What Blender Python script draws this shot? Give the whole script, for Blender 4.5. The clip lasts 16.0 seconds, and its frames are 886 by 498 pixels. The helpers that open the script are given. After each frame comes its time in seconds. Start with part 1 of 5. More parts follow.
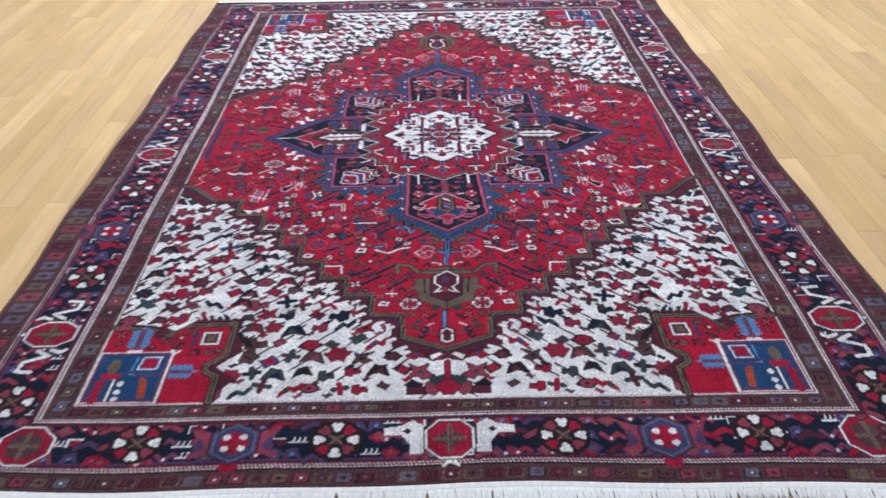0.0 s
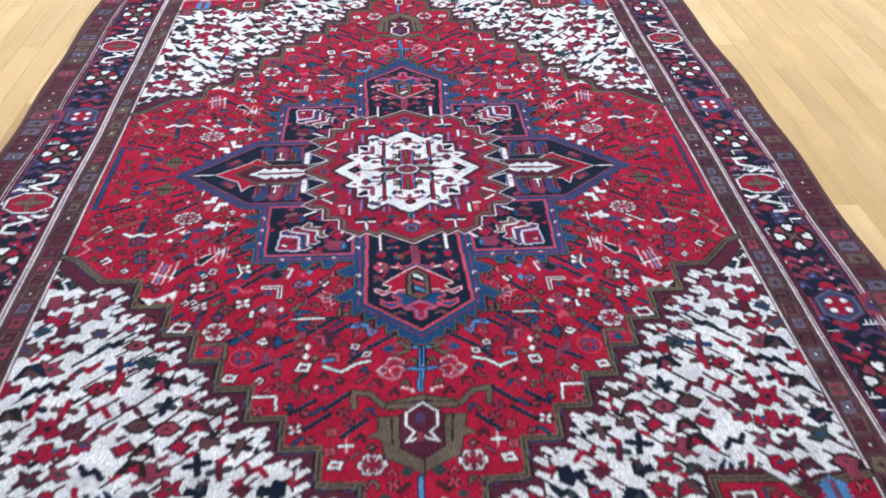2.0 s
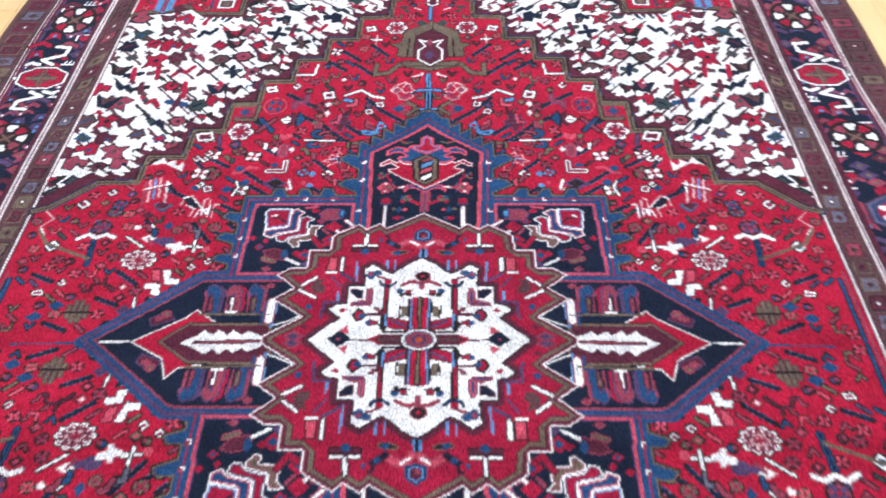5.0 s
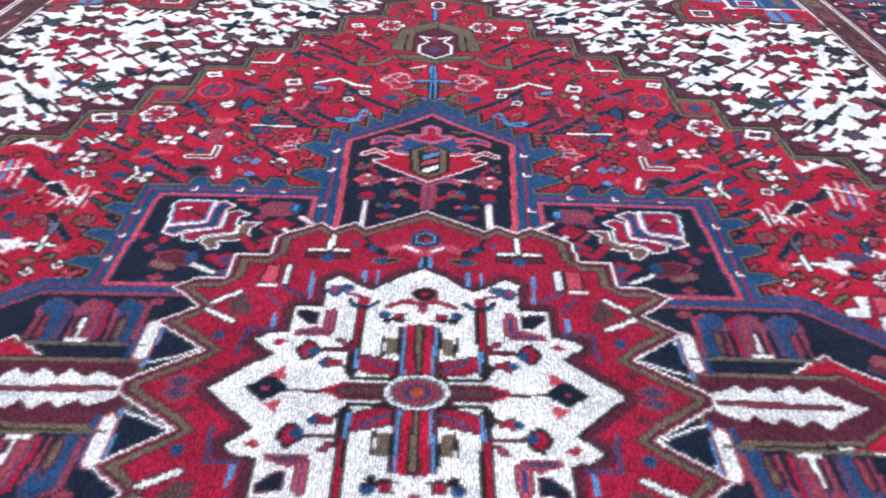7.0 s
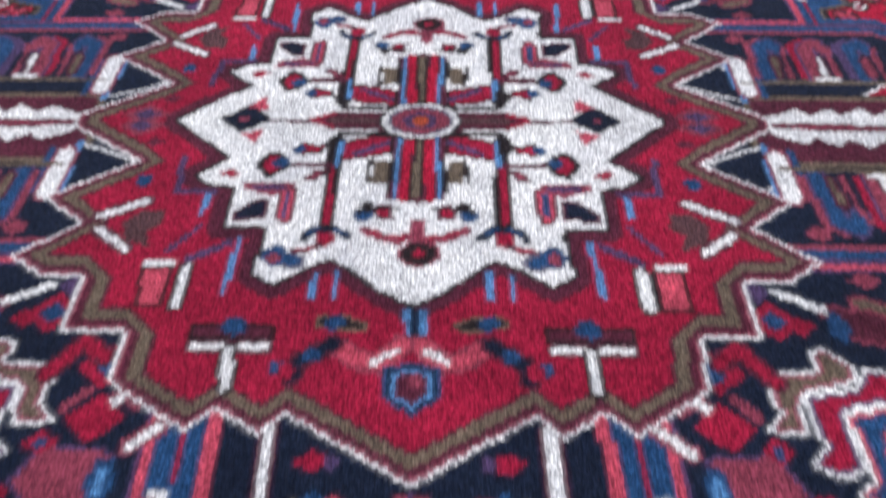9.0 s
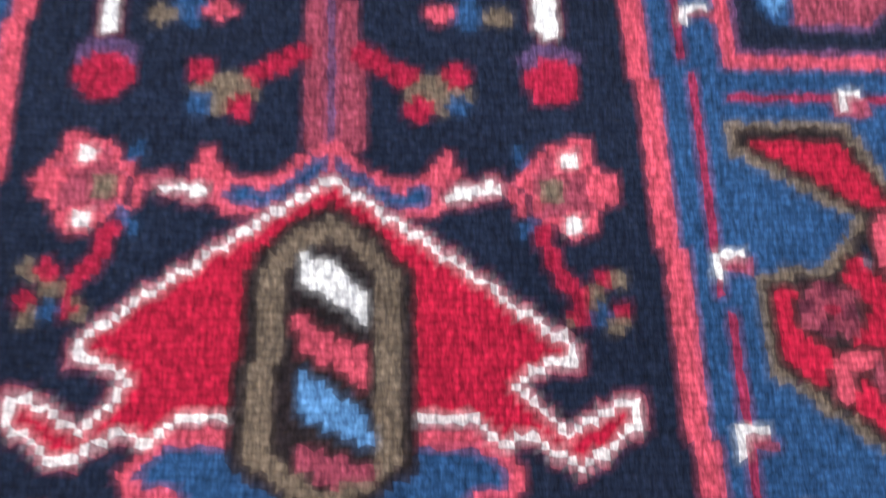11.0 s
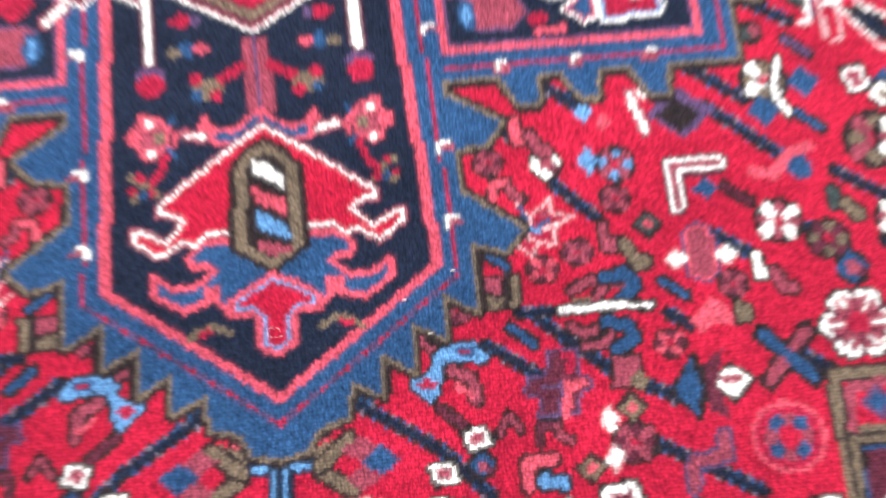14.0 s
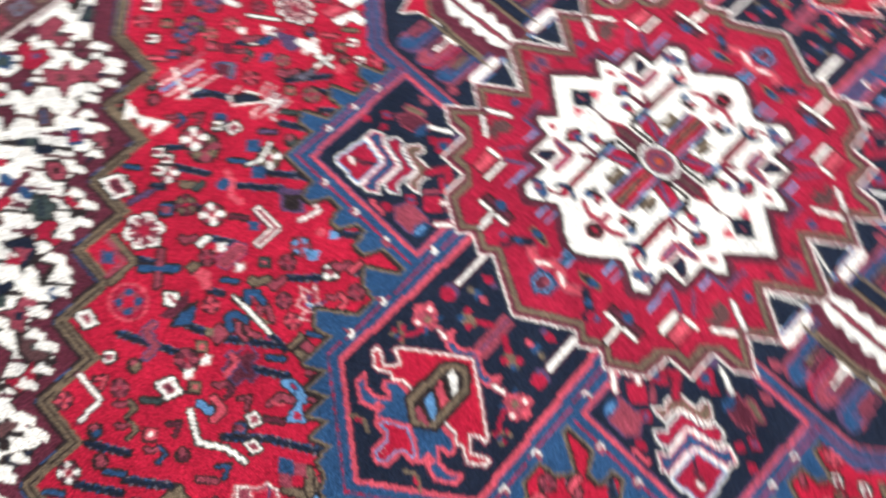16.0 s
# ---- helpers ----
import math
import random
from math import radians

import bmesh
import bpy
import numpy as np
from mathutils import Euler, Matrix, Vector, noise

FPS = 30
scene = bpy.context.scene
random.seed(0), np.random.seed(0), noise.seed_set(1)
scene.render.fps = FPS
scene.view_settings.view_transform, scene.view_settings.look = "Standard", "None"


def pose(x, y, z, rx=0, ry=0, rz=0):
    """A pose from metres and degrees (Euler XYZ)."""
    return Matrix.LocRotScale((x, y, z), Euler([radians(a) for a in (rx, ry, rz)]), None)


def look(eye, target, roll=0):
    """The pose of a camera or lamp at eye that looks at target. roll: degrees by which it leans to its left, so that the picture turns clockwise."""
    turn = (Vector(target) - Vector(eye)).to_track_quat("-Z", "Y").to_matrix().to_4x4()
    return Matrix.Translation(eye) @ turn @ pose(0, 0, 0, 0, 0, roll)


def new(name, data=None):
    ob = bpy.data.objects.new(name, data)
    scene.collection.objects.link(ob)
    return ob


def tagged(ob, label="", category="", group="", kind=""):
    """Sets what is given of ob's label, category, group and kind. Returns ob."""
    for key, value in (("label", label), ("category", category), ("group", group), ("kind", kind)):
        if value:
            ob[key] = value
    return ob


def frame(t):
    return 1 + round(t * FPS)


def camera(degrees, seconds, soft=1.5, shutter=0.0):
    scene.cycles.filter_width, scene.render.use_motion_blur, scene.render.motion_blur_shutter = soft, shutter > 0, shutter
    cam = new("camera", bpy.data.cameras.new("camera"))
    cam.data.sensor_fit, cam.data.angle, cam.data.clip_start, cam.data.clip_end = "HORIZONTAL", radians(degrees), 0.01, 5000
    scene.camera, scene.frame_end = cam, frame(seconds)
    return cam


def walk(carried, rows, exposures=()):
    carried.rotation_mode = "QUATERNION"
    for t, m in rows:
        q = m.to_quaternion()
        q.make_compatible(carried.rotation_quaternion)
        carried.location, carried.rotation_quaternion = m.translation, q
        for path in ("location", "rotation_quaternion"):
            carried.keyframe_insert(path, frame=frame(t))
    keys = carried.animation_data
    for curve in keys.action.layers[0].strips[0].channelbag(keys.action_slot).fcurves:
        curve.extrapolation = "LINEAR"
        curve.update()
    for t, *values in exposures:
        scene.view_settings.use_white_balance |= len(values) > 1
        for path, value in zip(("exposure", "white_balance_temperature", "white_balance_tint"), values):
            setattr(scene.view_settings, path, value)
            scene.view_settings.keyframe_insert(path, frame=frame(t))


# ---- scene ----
cam = camera(63.0, 16.0, soft=1.5, shutter=0.5)
PATH = [
    (0, (-0.018, -2.508, 1.342), (0.0, -0.909, 0.14), -0.7),
    (0.5, (-0.043, -2.346, 1.315), (0.055, -0.784, 0.068), 0.3),
    (1, (0.011, -2.146, 1.316), (0.031, -0.621, 0.023), -1.5),
    (1.5, (0.015, -1.966, 1.295), (0.015, -0.483, -0.048), -1.7),
    (2, (-0.029, -1.769, 1.294), (0.094, -0.293, -0.049), 1.4),
    (2.5, (0.008, -1.586, 1.269), (0.13, -0.145, -0.113), 1.3),
    (3, (0.073, -1.425, 1.277), (0.104, -0.021, -0.148), -0.3),
    (3.5, (0.07, -1.288, 1.259), (0.057, 0.088, -0.192), -1.3),
    (4, (0.018, -1.097, 1.255), (0.026, 0.256, -0.218), -0.4),
    (4.5, (0.019, -0.949, 1.236), (0.063, 0.374, -0.264), 0.7),
    (5, (0.082, -0.758, 1.212), (0.04, 0.515, -0.33), -1.4),
    (5.2, (0.097, -0.7, 1.2), (0.016, 0.558, -0.353), -2.5),
    (7.3, (0.022, -0.492, 0.531), (0.033, 1.118, -0.656), 1.8),
    (7.5, (0.031, -0.485, 0.52), (0.023, 1.103, -0.695), 0.9),
    (8, (0.033, -0.491, 0.499), (0.007, 1.066, -0.756), -0.3),
    (8.5, (0.034, -0.496, 0.466), (0.001, 0.975, -0.888), -0.6),
    (9, (0.036, -0.507, 0.423), (0.007, 0.806, -1.084), -0.4),
    (9.2, (0.037, -0.515, 0.407), (0.012, 0.731, -1.157), -0.3),
    (11.3, (0.063, -0.519, 0.246), (0.096, -0.054, -1.699), 4.4),
    (11.5, (0.07, -0.53, 0.236), (0.098, -0.123, -1.722), 3.9),
    (12, (0.082, -0.552, 0.215), (0.145, -0.28, -1.766), 12.5),
    (12.5, (0.092, -0.586, 0.204), (0.152, -0.291, -1.773), 10.7),
    (13, (0.092, -0.596, 0.221), (0.175, -0.348, -1.762), 17.0),
    (13.5, (0.101, -0.596, 0.342), (0.188, -0.449, -1.651), 26.6),
    (14, (0.141, -0.639, 0.578), (0.19, -0.274, -1.387), 2.5),
    (14.5, (0.145, -0.649, 0.767), (0.15, -0.213, -1.185), 0.4),
    (15, (0.141, -0.695, 0.877), (0.087, -0.224, -1.066), 1.9),
    (15.5, (0.149, -0.672, 0.99), (0.016, -0.083, -0.916), 10.5),
    (16, (0.131, -0.595, 0.998), (-0.36, -0.094, -0.875), 0.5),
]
EXPOSURE = [(0.0, -0.44, 5900, 13), (2.0, -0.26, 5900, 12), (3.5, -0.02, 6050, 12), (5.0, -0.03, 6100, 13), (7.5, -0.27, 6050, 15), (9.0, -0.43, 6150, 15), (11.5, 0.36, 6600, 12), (12.5, 0.6, 6850, 10), (14.0, 0.72, 6800, 11), (15.0, 0.6, 6900, 9), (16.0, 0.28, 7000, 9)]
walk(cam, [(t, look(eye, target, roll)) for t, eye, target, roll in PATH], exposures=EXPOSURE)

# ---- light: a closed showroom lit evenly from its ceiling ----
world = bpy.data.worlds.new("world")
scene.world = world
world.use_nodes = True
world.node_tree.nodes["Background"].inputs["Color"].default_value = (0.8, 0.9, 1.0, 1)
world.node_tree.nodes["Background"].inputs["Strength"].default_value = 0.3


def ceiling_lamp(x, y, size_x, size_y, watts, colour):
    lamp = bpy.data.lights.new("ceiling_lamp", "AREA")
    lamp.shape, lamp.size, lamp.size_y, lamp.energy, lamp.color = "RECTANGLE", size_x, size_y, watts, colour
    new("ceiling_lamp", lamp).matrix_world = pose(x, y, 2.72)


for lx in (-1.6, 1.6):
    for ly, watts in ((-2.6, 22), (0.4, 64), (3.2, 92)):
        ceiling_lamp(lx, ly, 1.2, 1.2, watts, (0.85, 0.93, 1.0))


# ---- materials ----
def material(name, roughness=0.6):
    mat = bpy.data.materials.new(name)
    mat.use_nodes = True
    bsdf = mat.node_tree.nodes["Principled BSDF"]
    bsdf.inputs["Roughness"].default_value = roughness
    return mat, mat.node_tree, bsdf


def node(tree, kind, **values):
    n = tree.nodes.new(kind)
    for key, value in values.items():
        n.inputs[key].default_value = value
    return n


def coords(tree, scale, source="Object"):
    tc, mp = tree.nodes.new("ShaderNodeTexCoord"), tree.nodes.new("ShaderNodeMapping")
    mp.inputs["Scale"].default_value = scale
    tree.links.new(tc.outputs[source], mp.inputs["Vector"])
    return mp.outputs["Vector"]


def mixed(tree, a, b, fac, blend="MIX"):
    """Mixes colours a and b (sockets or values) by fac (socket or value)."""
    m = tree.nodes.new("ShaderNodeMix")
    m.data_type, m.blend_type = "RGBA", blend
    for socket, value in ((m.inputs[0], fac), (m.inputs[6], a), (m.inputs[7], b)):
        if hasattr(value, "is_linked"):
            tree.links.new(value, socket)
        else:
            socket.default_value = value
    return m.outputs[2]


def ramp(tree, fac, stops):
    r = tree.nodes.new("ShaderNodeValToRGB")
    while len(r.color_ramp.elements) < len(stops):
        r.color_ramp.elements.new(0.5)
    for e, (pos, c) in zip(r.color_ramp.elements, stops):
        e.position, e.color = pos, (*c, 1) if len(c) == 3 else c
    tree.links.new(fac, r.inputs["Fac"])
    return r.outputs["Color"]


def wool_material():
    """Hand-knotted wool pile: dyed yarn colour, streaky fibres along the pile, uneven tufts."""
    mat, tree, bsdf = material("wool_pile", 0.9)
    dye = tree.nodes.new("ShaderNodeAttribute")
    dye.attribute_name = "dye"
    fibre = node(tree, "ShaderNodeTexNoise", Scale=1.0, Detail=3.0, Roughness=0.65)
    tree.links.new(coords(tree, (1100, 210, 300)), fibre.inputs["Vector"])
    hair = node(tree, "ShaderNodeTexNoise", Scale=1.0, Detail=2.0, Roughness=0.6, Distortion=0.6)
    tree.links.new(coords(tree, (520, 130, 200)), hair.inputs["Vector"])
    patch = node(tree, "ShaderNodeTexNoise", Scale=13.0, Detail=5.0, Roughness=0.62)
    tree.links.new(coords(tree, (1, 1, 1)), patch.inputs["Vector"])
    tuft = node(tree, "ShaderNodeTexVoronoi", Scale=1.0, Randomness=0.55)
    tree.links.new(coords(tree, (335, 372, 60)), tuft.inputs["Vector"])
    # shade in the gaps between tufts, painted into the yarn colour; tuft middles lightened
    gap_shaded = mixed(tree, dye.outputs["Color"], ramp(tree, tuft.outputs["Distance"], [(0.15, (1.16, 1.16, 1.16)), (0.85, (0.46, 0.46, 0.49))]), 0.78, "MULTIPLY")
    c = mixed(tree, gap_shaded, ramp(tree, fibre.outputs["Fac"], [(0.28, (0.34, 0.34, 0.36)), (0.72, (1.62, 1.62, 1.6))]), 0.64, "MULTIPLY")
    c = mixed(tree, c, ramp(tree, hair.outputs["Fac"], [(0.3, (0.5, 0.5, 0.53)), (0.7, (1.45, 1.43, 1.4))]), 0.75, "MULTIPLY")
    c = mixed(tree, c, ramp(tree, patch.outputs["Fac"], [(0.32, (0.72, 0.72, 0.75)), (0.68, (1.16, 1.15, 1.13))]), 0.8, "MULTIPLY")
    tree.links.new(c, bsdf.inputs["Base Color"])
    bsdf.inputs["Specular IOR Level"].default_value = 0.08
    bsdf.inputs["Sheen Weight"].default_value = 0.02
    bsdf.inputs["Sheen Roughness"].default_value = 0.5
    add = tree.nodes.new("ShaderNodeMath")
    add.operation = "ADD"
    tree.links.new(fibre.outputs["Fac"], add.inputs[0])
    tree.links.new(hair.outputs["Fac"], add.inputs[1])
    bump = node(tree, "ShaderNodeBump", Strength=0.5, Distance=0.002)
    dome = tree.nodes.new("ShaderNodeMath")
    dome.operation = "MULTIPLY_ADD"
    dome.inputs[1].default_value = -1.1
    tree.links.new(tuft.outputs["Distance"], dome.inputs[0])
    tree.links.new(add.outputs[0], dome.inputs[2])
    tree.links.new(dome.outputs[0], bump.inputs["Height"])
    tree.links.new(bump.outputs["Normal"], bsdf.inputs["Normal"])
    return mat


def cotton_material(name, colour):
    mat, tree, bsdf = material(name, 0.9)
    n = node(tree, "ShaderNodeTexNoise", Scale=240.0, Detail=4.0)
    tree.links.new(coords(tree, (1, 0.25, 1)), n.inputs["Vector"])
    dark = tuple(0.82 * v for v in colour)
    tree.links.new(ramp(tree, n.outputs["Fac"], [(0.3, dark), (0.7, colour)]), bsdf.inputs["Base Color"])
    bump = node(tree, "ShaderNodeBump", Strength=0.4, Distance=0.001)
    tree.links.new(n.outputs["Fac"], bump.inputs["Height"])
    tree.links.new(bump.outputs["Normal"], bsdf.inputs["Normal"])
    return mat


def oak_material():
    """Light oak boards under satin varnish, each board of its own tone."""
    mat, tree, bsdf = material("oak_board", 0.34)
    info = tree.nodes.new("ShaderNodeObjectInfo")
    geo = tree.nodes.new("ShaderNodeNewGeometry")
    pick = tree.nodes.new("ShaderNodeMath")
    pick.operation = "ADD"
    tree.links.new(info.outputs["Random"], pick.inputs[0])
    tree.links.new(geo.outputs["Random Per Island"], pick.inputs[1])
    frac = tree.nodes.new("ShaderNodeMath")
    frac.operation = "FRACT"
    tree.links.new(pick.outputs[0], frac.inputs[0])
    shift = tree.nodes.new("ShaderNodeVectorMath")
    shift.operation = "MULTIPLY_ADD"
    tree.links.new(frac.outputs[0], shift.inputs[0])
    shift.inputs[1].default_value = (13.0, 41.0, 7.0)
    tc = tree.nodes.new("ShaderNodeNewGeometry")
    tree.links.new(tc.outputs["Position"], shift.inputs[2])
    mp = tree.nodes.new("ShaderNodeMapping")
    mp.inputs["Scale"].default_value = (38, 2.2, 10)
    tree.links.new(shift.outputs[0], mp.inputs["Vector"])
    grain = node(tree, "ShaderNodeTexNoise", Scale=1.0, Detail=6.0, Roughness=0.62, Distortion=0.7)
    tree.links.new(mp.outputs["Vector"], grain.inputs["Vector"])
    cloud = node(tree, "ShaderNodeTexNoise", Scale=2.5, Detail=3.0)
    tree.links.new(shift.outputs[0], cloud.inputs["Vector"])
    tone = ramp(tree, frac.outputs[0], [(0.0, (0.44, 0.28, 0.125)), (0.14, (0.58, 0.39, 0.18)), (0.6, (0.63, 0.43, 0.2)), (0.88, (0.68, 0.48, 0.245)), (1.0, (0.54, 0.36, 0.175))])
    c = mixed(tree, tone, ramp(tree, grain.outputs["Fac"], [(0.3, (0.86, 0.83, 0.79)), (0.65, (1.06, 1.05, 1.04))]), 0.7, "MULTIPLY")
    c = mixed(tree, c, ramp(tree, cloud.outputs["Fac"], [(0.3, (0.88, 0.86, 0.84)), (0.7, (1.08, 1.08, 1.06))]), 0.8, "MULTIPLY")
    tree.links.new(c, bsdf.inputs["Base Color"])
    tree.links.new(ramp(tree, grain.outputs["Fac"], [(0.3, (0.42, 0.42, 0.42)), (0.7, (0.3, 0.3, 0.3))]), bsdf.inputs["Roughness"])
    bump = node(tree, "ShaderNodeBump", Strength=0.12, Distance=0.001)
    tree.links.new(grain.outputs["Fac"], bump.inputs["Height"])
    tree.links.new(bump.outputs["Normal"], bsdf.inputs["Normal"])
    return mat


def plaster_material(name, colour):
    mat, tree, bsdf = material(name, 0.85)
    n = node(tree, "ShaderNodeTexNoise", Scale=3.0, Detail=6.0)
    tree.links.new(ramp(tree, n.outputs["Fac"], [(0.3, tuple(0.93 * v for v in colour)), (0.7, colour)]), bsdf.inputs["Base Color"])
    return mat


WOOL = wool_material()
COTTON = cotton_material("ivory_cotton", (0.9, 0.91, 0.9))
OVERCAST = cotton_material("brown_wool_overcasting", (0.10, 0.045, 0.04))
FOUNDATION = cotton_material("cotton_foundation", (0.45, 0.38, 0.3))
OAK = oak_material()
JOINT, _, joint_bsdf = material("floor_joint", 0.8)
joint_bsdf.inputs["Base Color"].default_value = (0.4, 0.27, 0.13, 1)
PLASTER = plaster_material("white_plaster", (0.82, 0.81, 0.78))


def part(name, bm, mat, parent=None, label=""):
    me = bpy.data.meshes.new(name)
    bm.to_mesh(me)
    bm.free()
    me.materials.append(mat)
    ob = new(name, me)
    ob.parent = parent
    return tagged(ob, label)


def slab(x0, x1, y0, y1, z0, z1):
    bm = bmesh.new()
    bmesh.ops.create_cube(bm, size=1, matrix=Matrix.Translation(((x0 + x1) / 2, (y0 + y1) / 2, (z0 + z1) / 2)) @ Matrix.Diagonal((x1 - x0, y1 - y0, z1 - z0, 1)))
    return bm


# ---- the room ----
ROOM = (-4.0, 4.0, -5.0, 5.0, 2.8)
rx0, rx1, ry0, ry1, rz = ROOM
floor = tagged(part("floor", slab(rx0, rx1, ry0, ry1, -0.06, -0.016), JOINT), "light oak strip floor with satin varnish", "floor", kind="structure")
for name, box in (("wall_north", (rx0, rx1, ry1, ry1 + 0.12, -0.06, rz)), ("wall_south", (rx0, rx1, ry0 - 0.12, ry0, -0.06, rz)),
                  ("wall_east", (rx1, rx1 + 0.12, ry0 - 0.12, ry1 + 0.12, -0.06, rz)), ("wall_west", (rx0 - 0.12, rx0, ry0 - 0.12, ry1 + 0.12, -0.06, rz))):
    tagged(part(name, slab(*box), PLASTER), "plain white painted wall of the showroom", "wall", kind="structure")
tagged(part("ceiling", slab(rx0 - 0.12, rx1 + 0.12, ry0 - 0.12, ry1 + 0.12, rz, rz + 0.1), PLASTER), "plain white painted showroom ceiling", "ceiling", kind="structure")

# ---- the rug: a knot chart in millimetres, woven knot by knot ----
KX, KY = 3.0, 2.7
HW, HL = 1228.0, 1546.0
NX, NY = int(2 * HW / KX), int(2 * HL / KY)
GX = (np.arange(NX) + 0.5) * KX - HW
GY = (np.arange(NY) + 0.5) * KY - HL
DYES = {
    "red": (0.41, 0.0115, 0.042), "crimson": (0.33, 0.0125, 0.044), "navy": (0.0105, 0.0165, 0.037), "blue": (0.02, 0.067, 0.17),
    "sky": (0.1, 0.26, 0.52), "pink": (0.55, 0.075, 0.12), "rose": (0.27, 0.05, 0.085), "ivory": (0.86, 0.87, 0.87), "olive": (0.15, 0.115, 0.085),
    "dark": (0.022, 0.016, 0.019), "maroon": (0.1, 0.02, 0.04), "violet": (0.085, 0.052, 0.13), "green": (0.04, 0.06, 0.064), "grey": (0.13, 0.125, 0.18),
    "orange": (0.42, 0.075, 0.03), "blush": (0.6, 0.34, 0.37), "brown": (0.1, 0.048, 0.055),
}
NAMES = list(DYES)
INDEX = {n: i for i, n in enumerate(NAMES)}
chart = np.full((NY, NX), INDEX["brown"], np.int16)
piece = np.zeros((NY, NX), np.int16)
PIECES = ["outer_guard_border"]
limit = np.ones((NY, NX), bool)
ALL, SIDES, ENDS, ONE = ((1, 1), (-1, 1), (1, -1), (-1, -1)), ((1, 1), (-1, 1)), ((1, 1), (1, -1)), ((1, 1),)


def window(xs, ys, pad=0):
    i0, i1 = np.searchsorted(GX, (min(xs) - pad, max(xs) + pad))
    j0, j1 = np.searchsorted(GY, (min(ys) - pad, max(ys) + pad))
    return slice(j0, j1), slice(i0, i1)


def inside(pts):
    """The knots inside a polygon: their window and mask."""
    xs, ys = [p[0] for p in pts], [p[1] for p in pts]
    w = window(xs, ys, 1)
    x, y = np.meshgrid(GX[w[1]], GY[w[0]])
    mask = np.zeros(x.shape, bool)
    for (ax, ay), (bx, by) in zip(pts, pts[1:] + pts[:1]):
        if ay != by:
            mask ^= ((ay > y) != (by > y)) & (x < (bx - ax) * (y - ay) / (by - ay) + ax)
    return w, mask


def near(pts, width):
    """The knots within half a width of a broken line."""
    w = window([p[0] for p in pts], [p[1] for p in pts], width)
    x, y = np.meshgrid(GX[w[1]], GY[w[0]])
    best = np.full(x.shape, 1e9)
    for (ax, ay), (bx, by) in zip(pts, pts[1:]):
        dx, dy = bx - ax, by - ay
        k = np.clip(((x - ax) * dx + (y - ay) * dy) / max(dx * dx + dy * dy, 1e-9), 0, 1)
        best = np.minimum(best, np.hypot(x - ax - k * dx, y - ay - k * dy))
    return w, best < width / 2


def shrunk(mask, n):
    m = np.pad(mask, n)
    for _ in range(n):
        m[1:-1, 1:-1] &= m[:-2, 1:-1] & m[2:, 1:-1] & m[1:-1, :-2] & m[1:-1, 2:]
    return m[n:-n, n:-n] if n else m


def turned(pts, sign):
    return [(x * sign[0], y * sign[1]) for x, y in pts]


def poly(dye, pts, sym=ALL):
    for s in sym:
        w, m = inside(turned(pts, s))
        chart[w][m & limit[w]] = INDEX[dye]


def bands(dyes, pts, sym=ALL):
    """A shape outlined by bands, from its edge inwards: (dye, knots), the last fills it. A dye of None leaves what is there."""
    for s in sym:
        w, m = inside(turned(pts, s))
        for dye, n in dyes:
            if dye:
                chart[w][m] = INDEX[dye]
            m = shrunk(m, n if n < 4 else round(1.3 * n))


def line(dye, pts, width, sym=ALL, edge=None):
    for s in sym:
        if edge:
            w, m = near(turned(pts, s), width + 2 * KX)
            chart[w][m & limit[w]] = INDEX[edge]
        w, m = near(turned(pts, s), width)
        chart[w][m & limit[w]] = INDEX[dye]


def disc(dye, x, y, rx, ry=None, sym=ALL):
    ry = ry or rx
    for sx, sy in sym:
        w = window((x * sx - rx, x * sx + rx), (y * sy - ry, y * sy + ry), 1)
        u, v = np.meshgrid((GX[w[1]] - x * sx) / rx, (GY[w[0]] - y * sy) / ry)
        chart[w][(u * u + v * v < 1) & limit[w]] = INDEX[dye]


def gem(dye, x, y, rx, ry=None, sym=ALL):
    ry = ry or rx
    poly(dye, [(x - rx, y), (x, y - ry), (x + rx, y), (x, y + ry)], sym)


def box(dye, x0, y0, x1, y1, sym=ALL):
    poly(dye, [(x0, y0), (x1, y0), (x1, y1), (x0, y1)], sym)


def area(name, pts, sym=ALL):
    """Marks the knots of a piece of the design, which becomes a part of the rug."""
    for s in sym:
        w, m = inside(turned(pts, s))
        piece[w][m] = len(PIECES)
        PIECES.append(name)


def rect(hx, hy):
    return [(-hx, -hy), (hx, -hy), (hx, hy), (-hx, hy)]


LABELS = {
    "outer_guard_border": "narrow brown outer border with small coloured lozenges",
    "main_border": "wide navy border with red rosettes and white flowers",
    "inner_guard_border": "narrow brown inner border with small coloured lozenges",
    "spandrel": "ivory corner field strewn with red and green flowers",
    "field": "bright red field strewn with small flowers",
    "corner_bracket": "red corner motif with a blue square",
    "pendant": "navy pendant with a red lotus, edged pink and blue",
    "square_panel": "navy square panel with a feathered leaf, edged pink",
    "side_arm": "navy pointed arm with a white feather in red",
    "border_rosette": "red octagonal rosette outlined in white",
    "border_flower": "flower of white and red petals on dark ground",
    "border_hexagon": "blue hexagon with a red and white heart",
    "blue_square": "blue corner square outlined in white",
    "palmette": "olive and white palmette at the tip of the field",
    "star_medallion": "crimson stepped medallion edged white and olive",
    "central_star": "ivory star at the centre of the medallion",
}


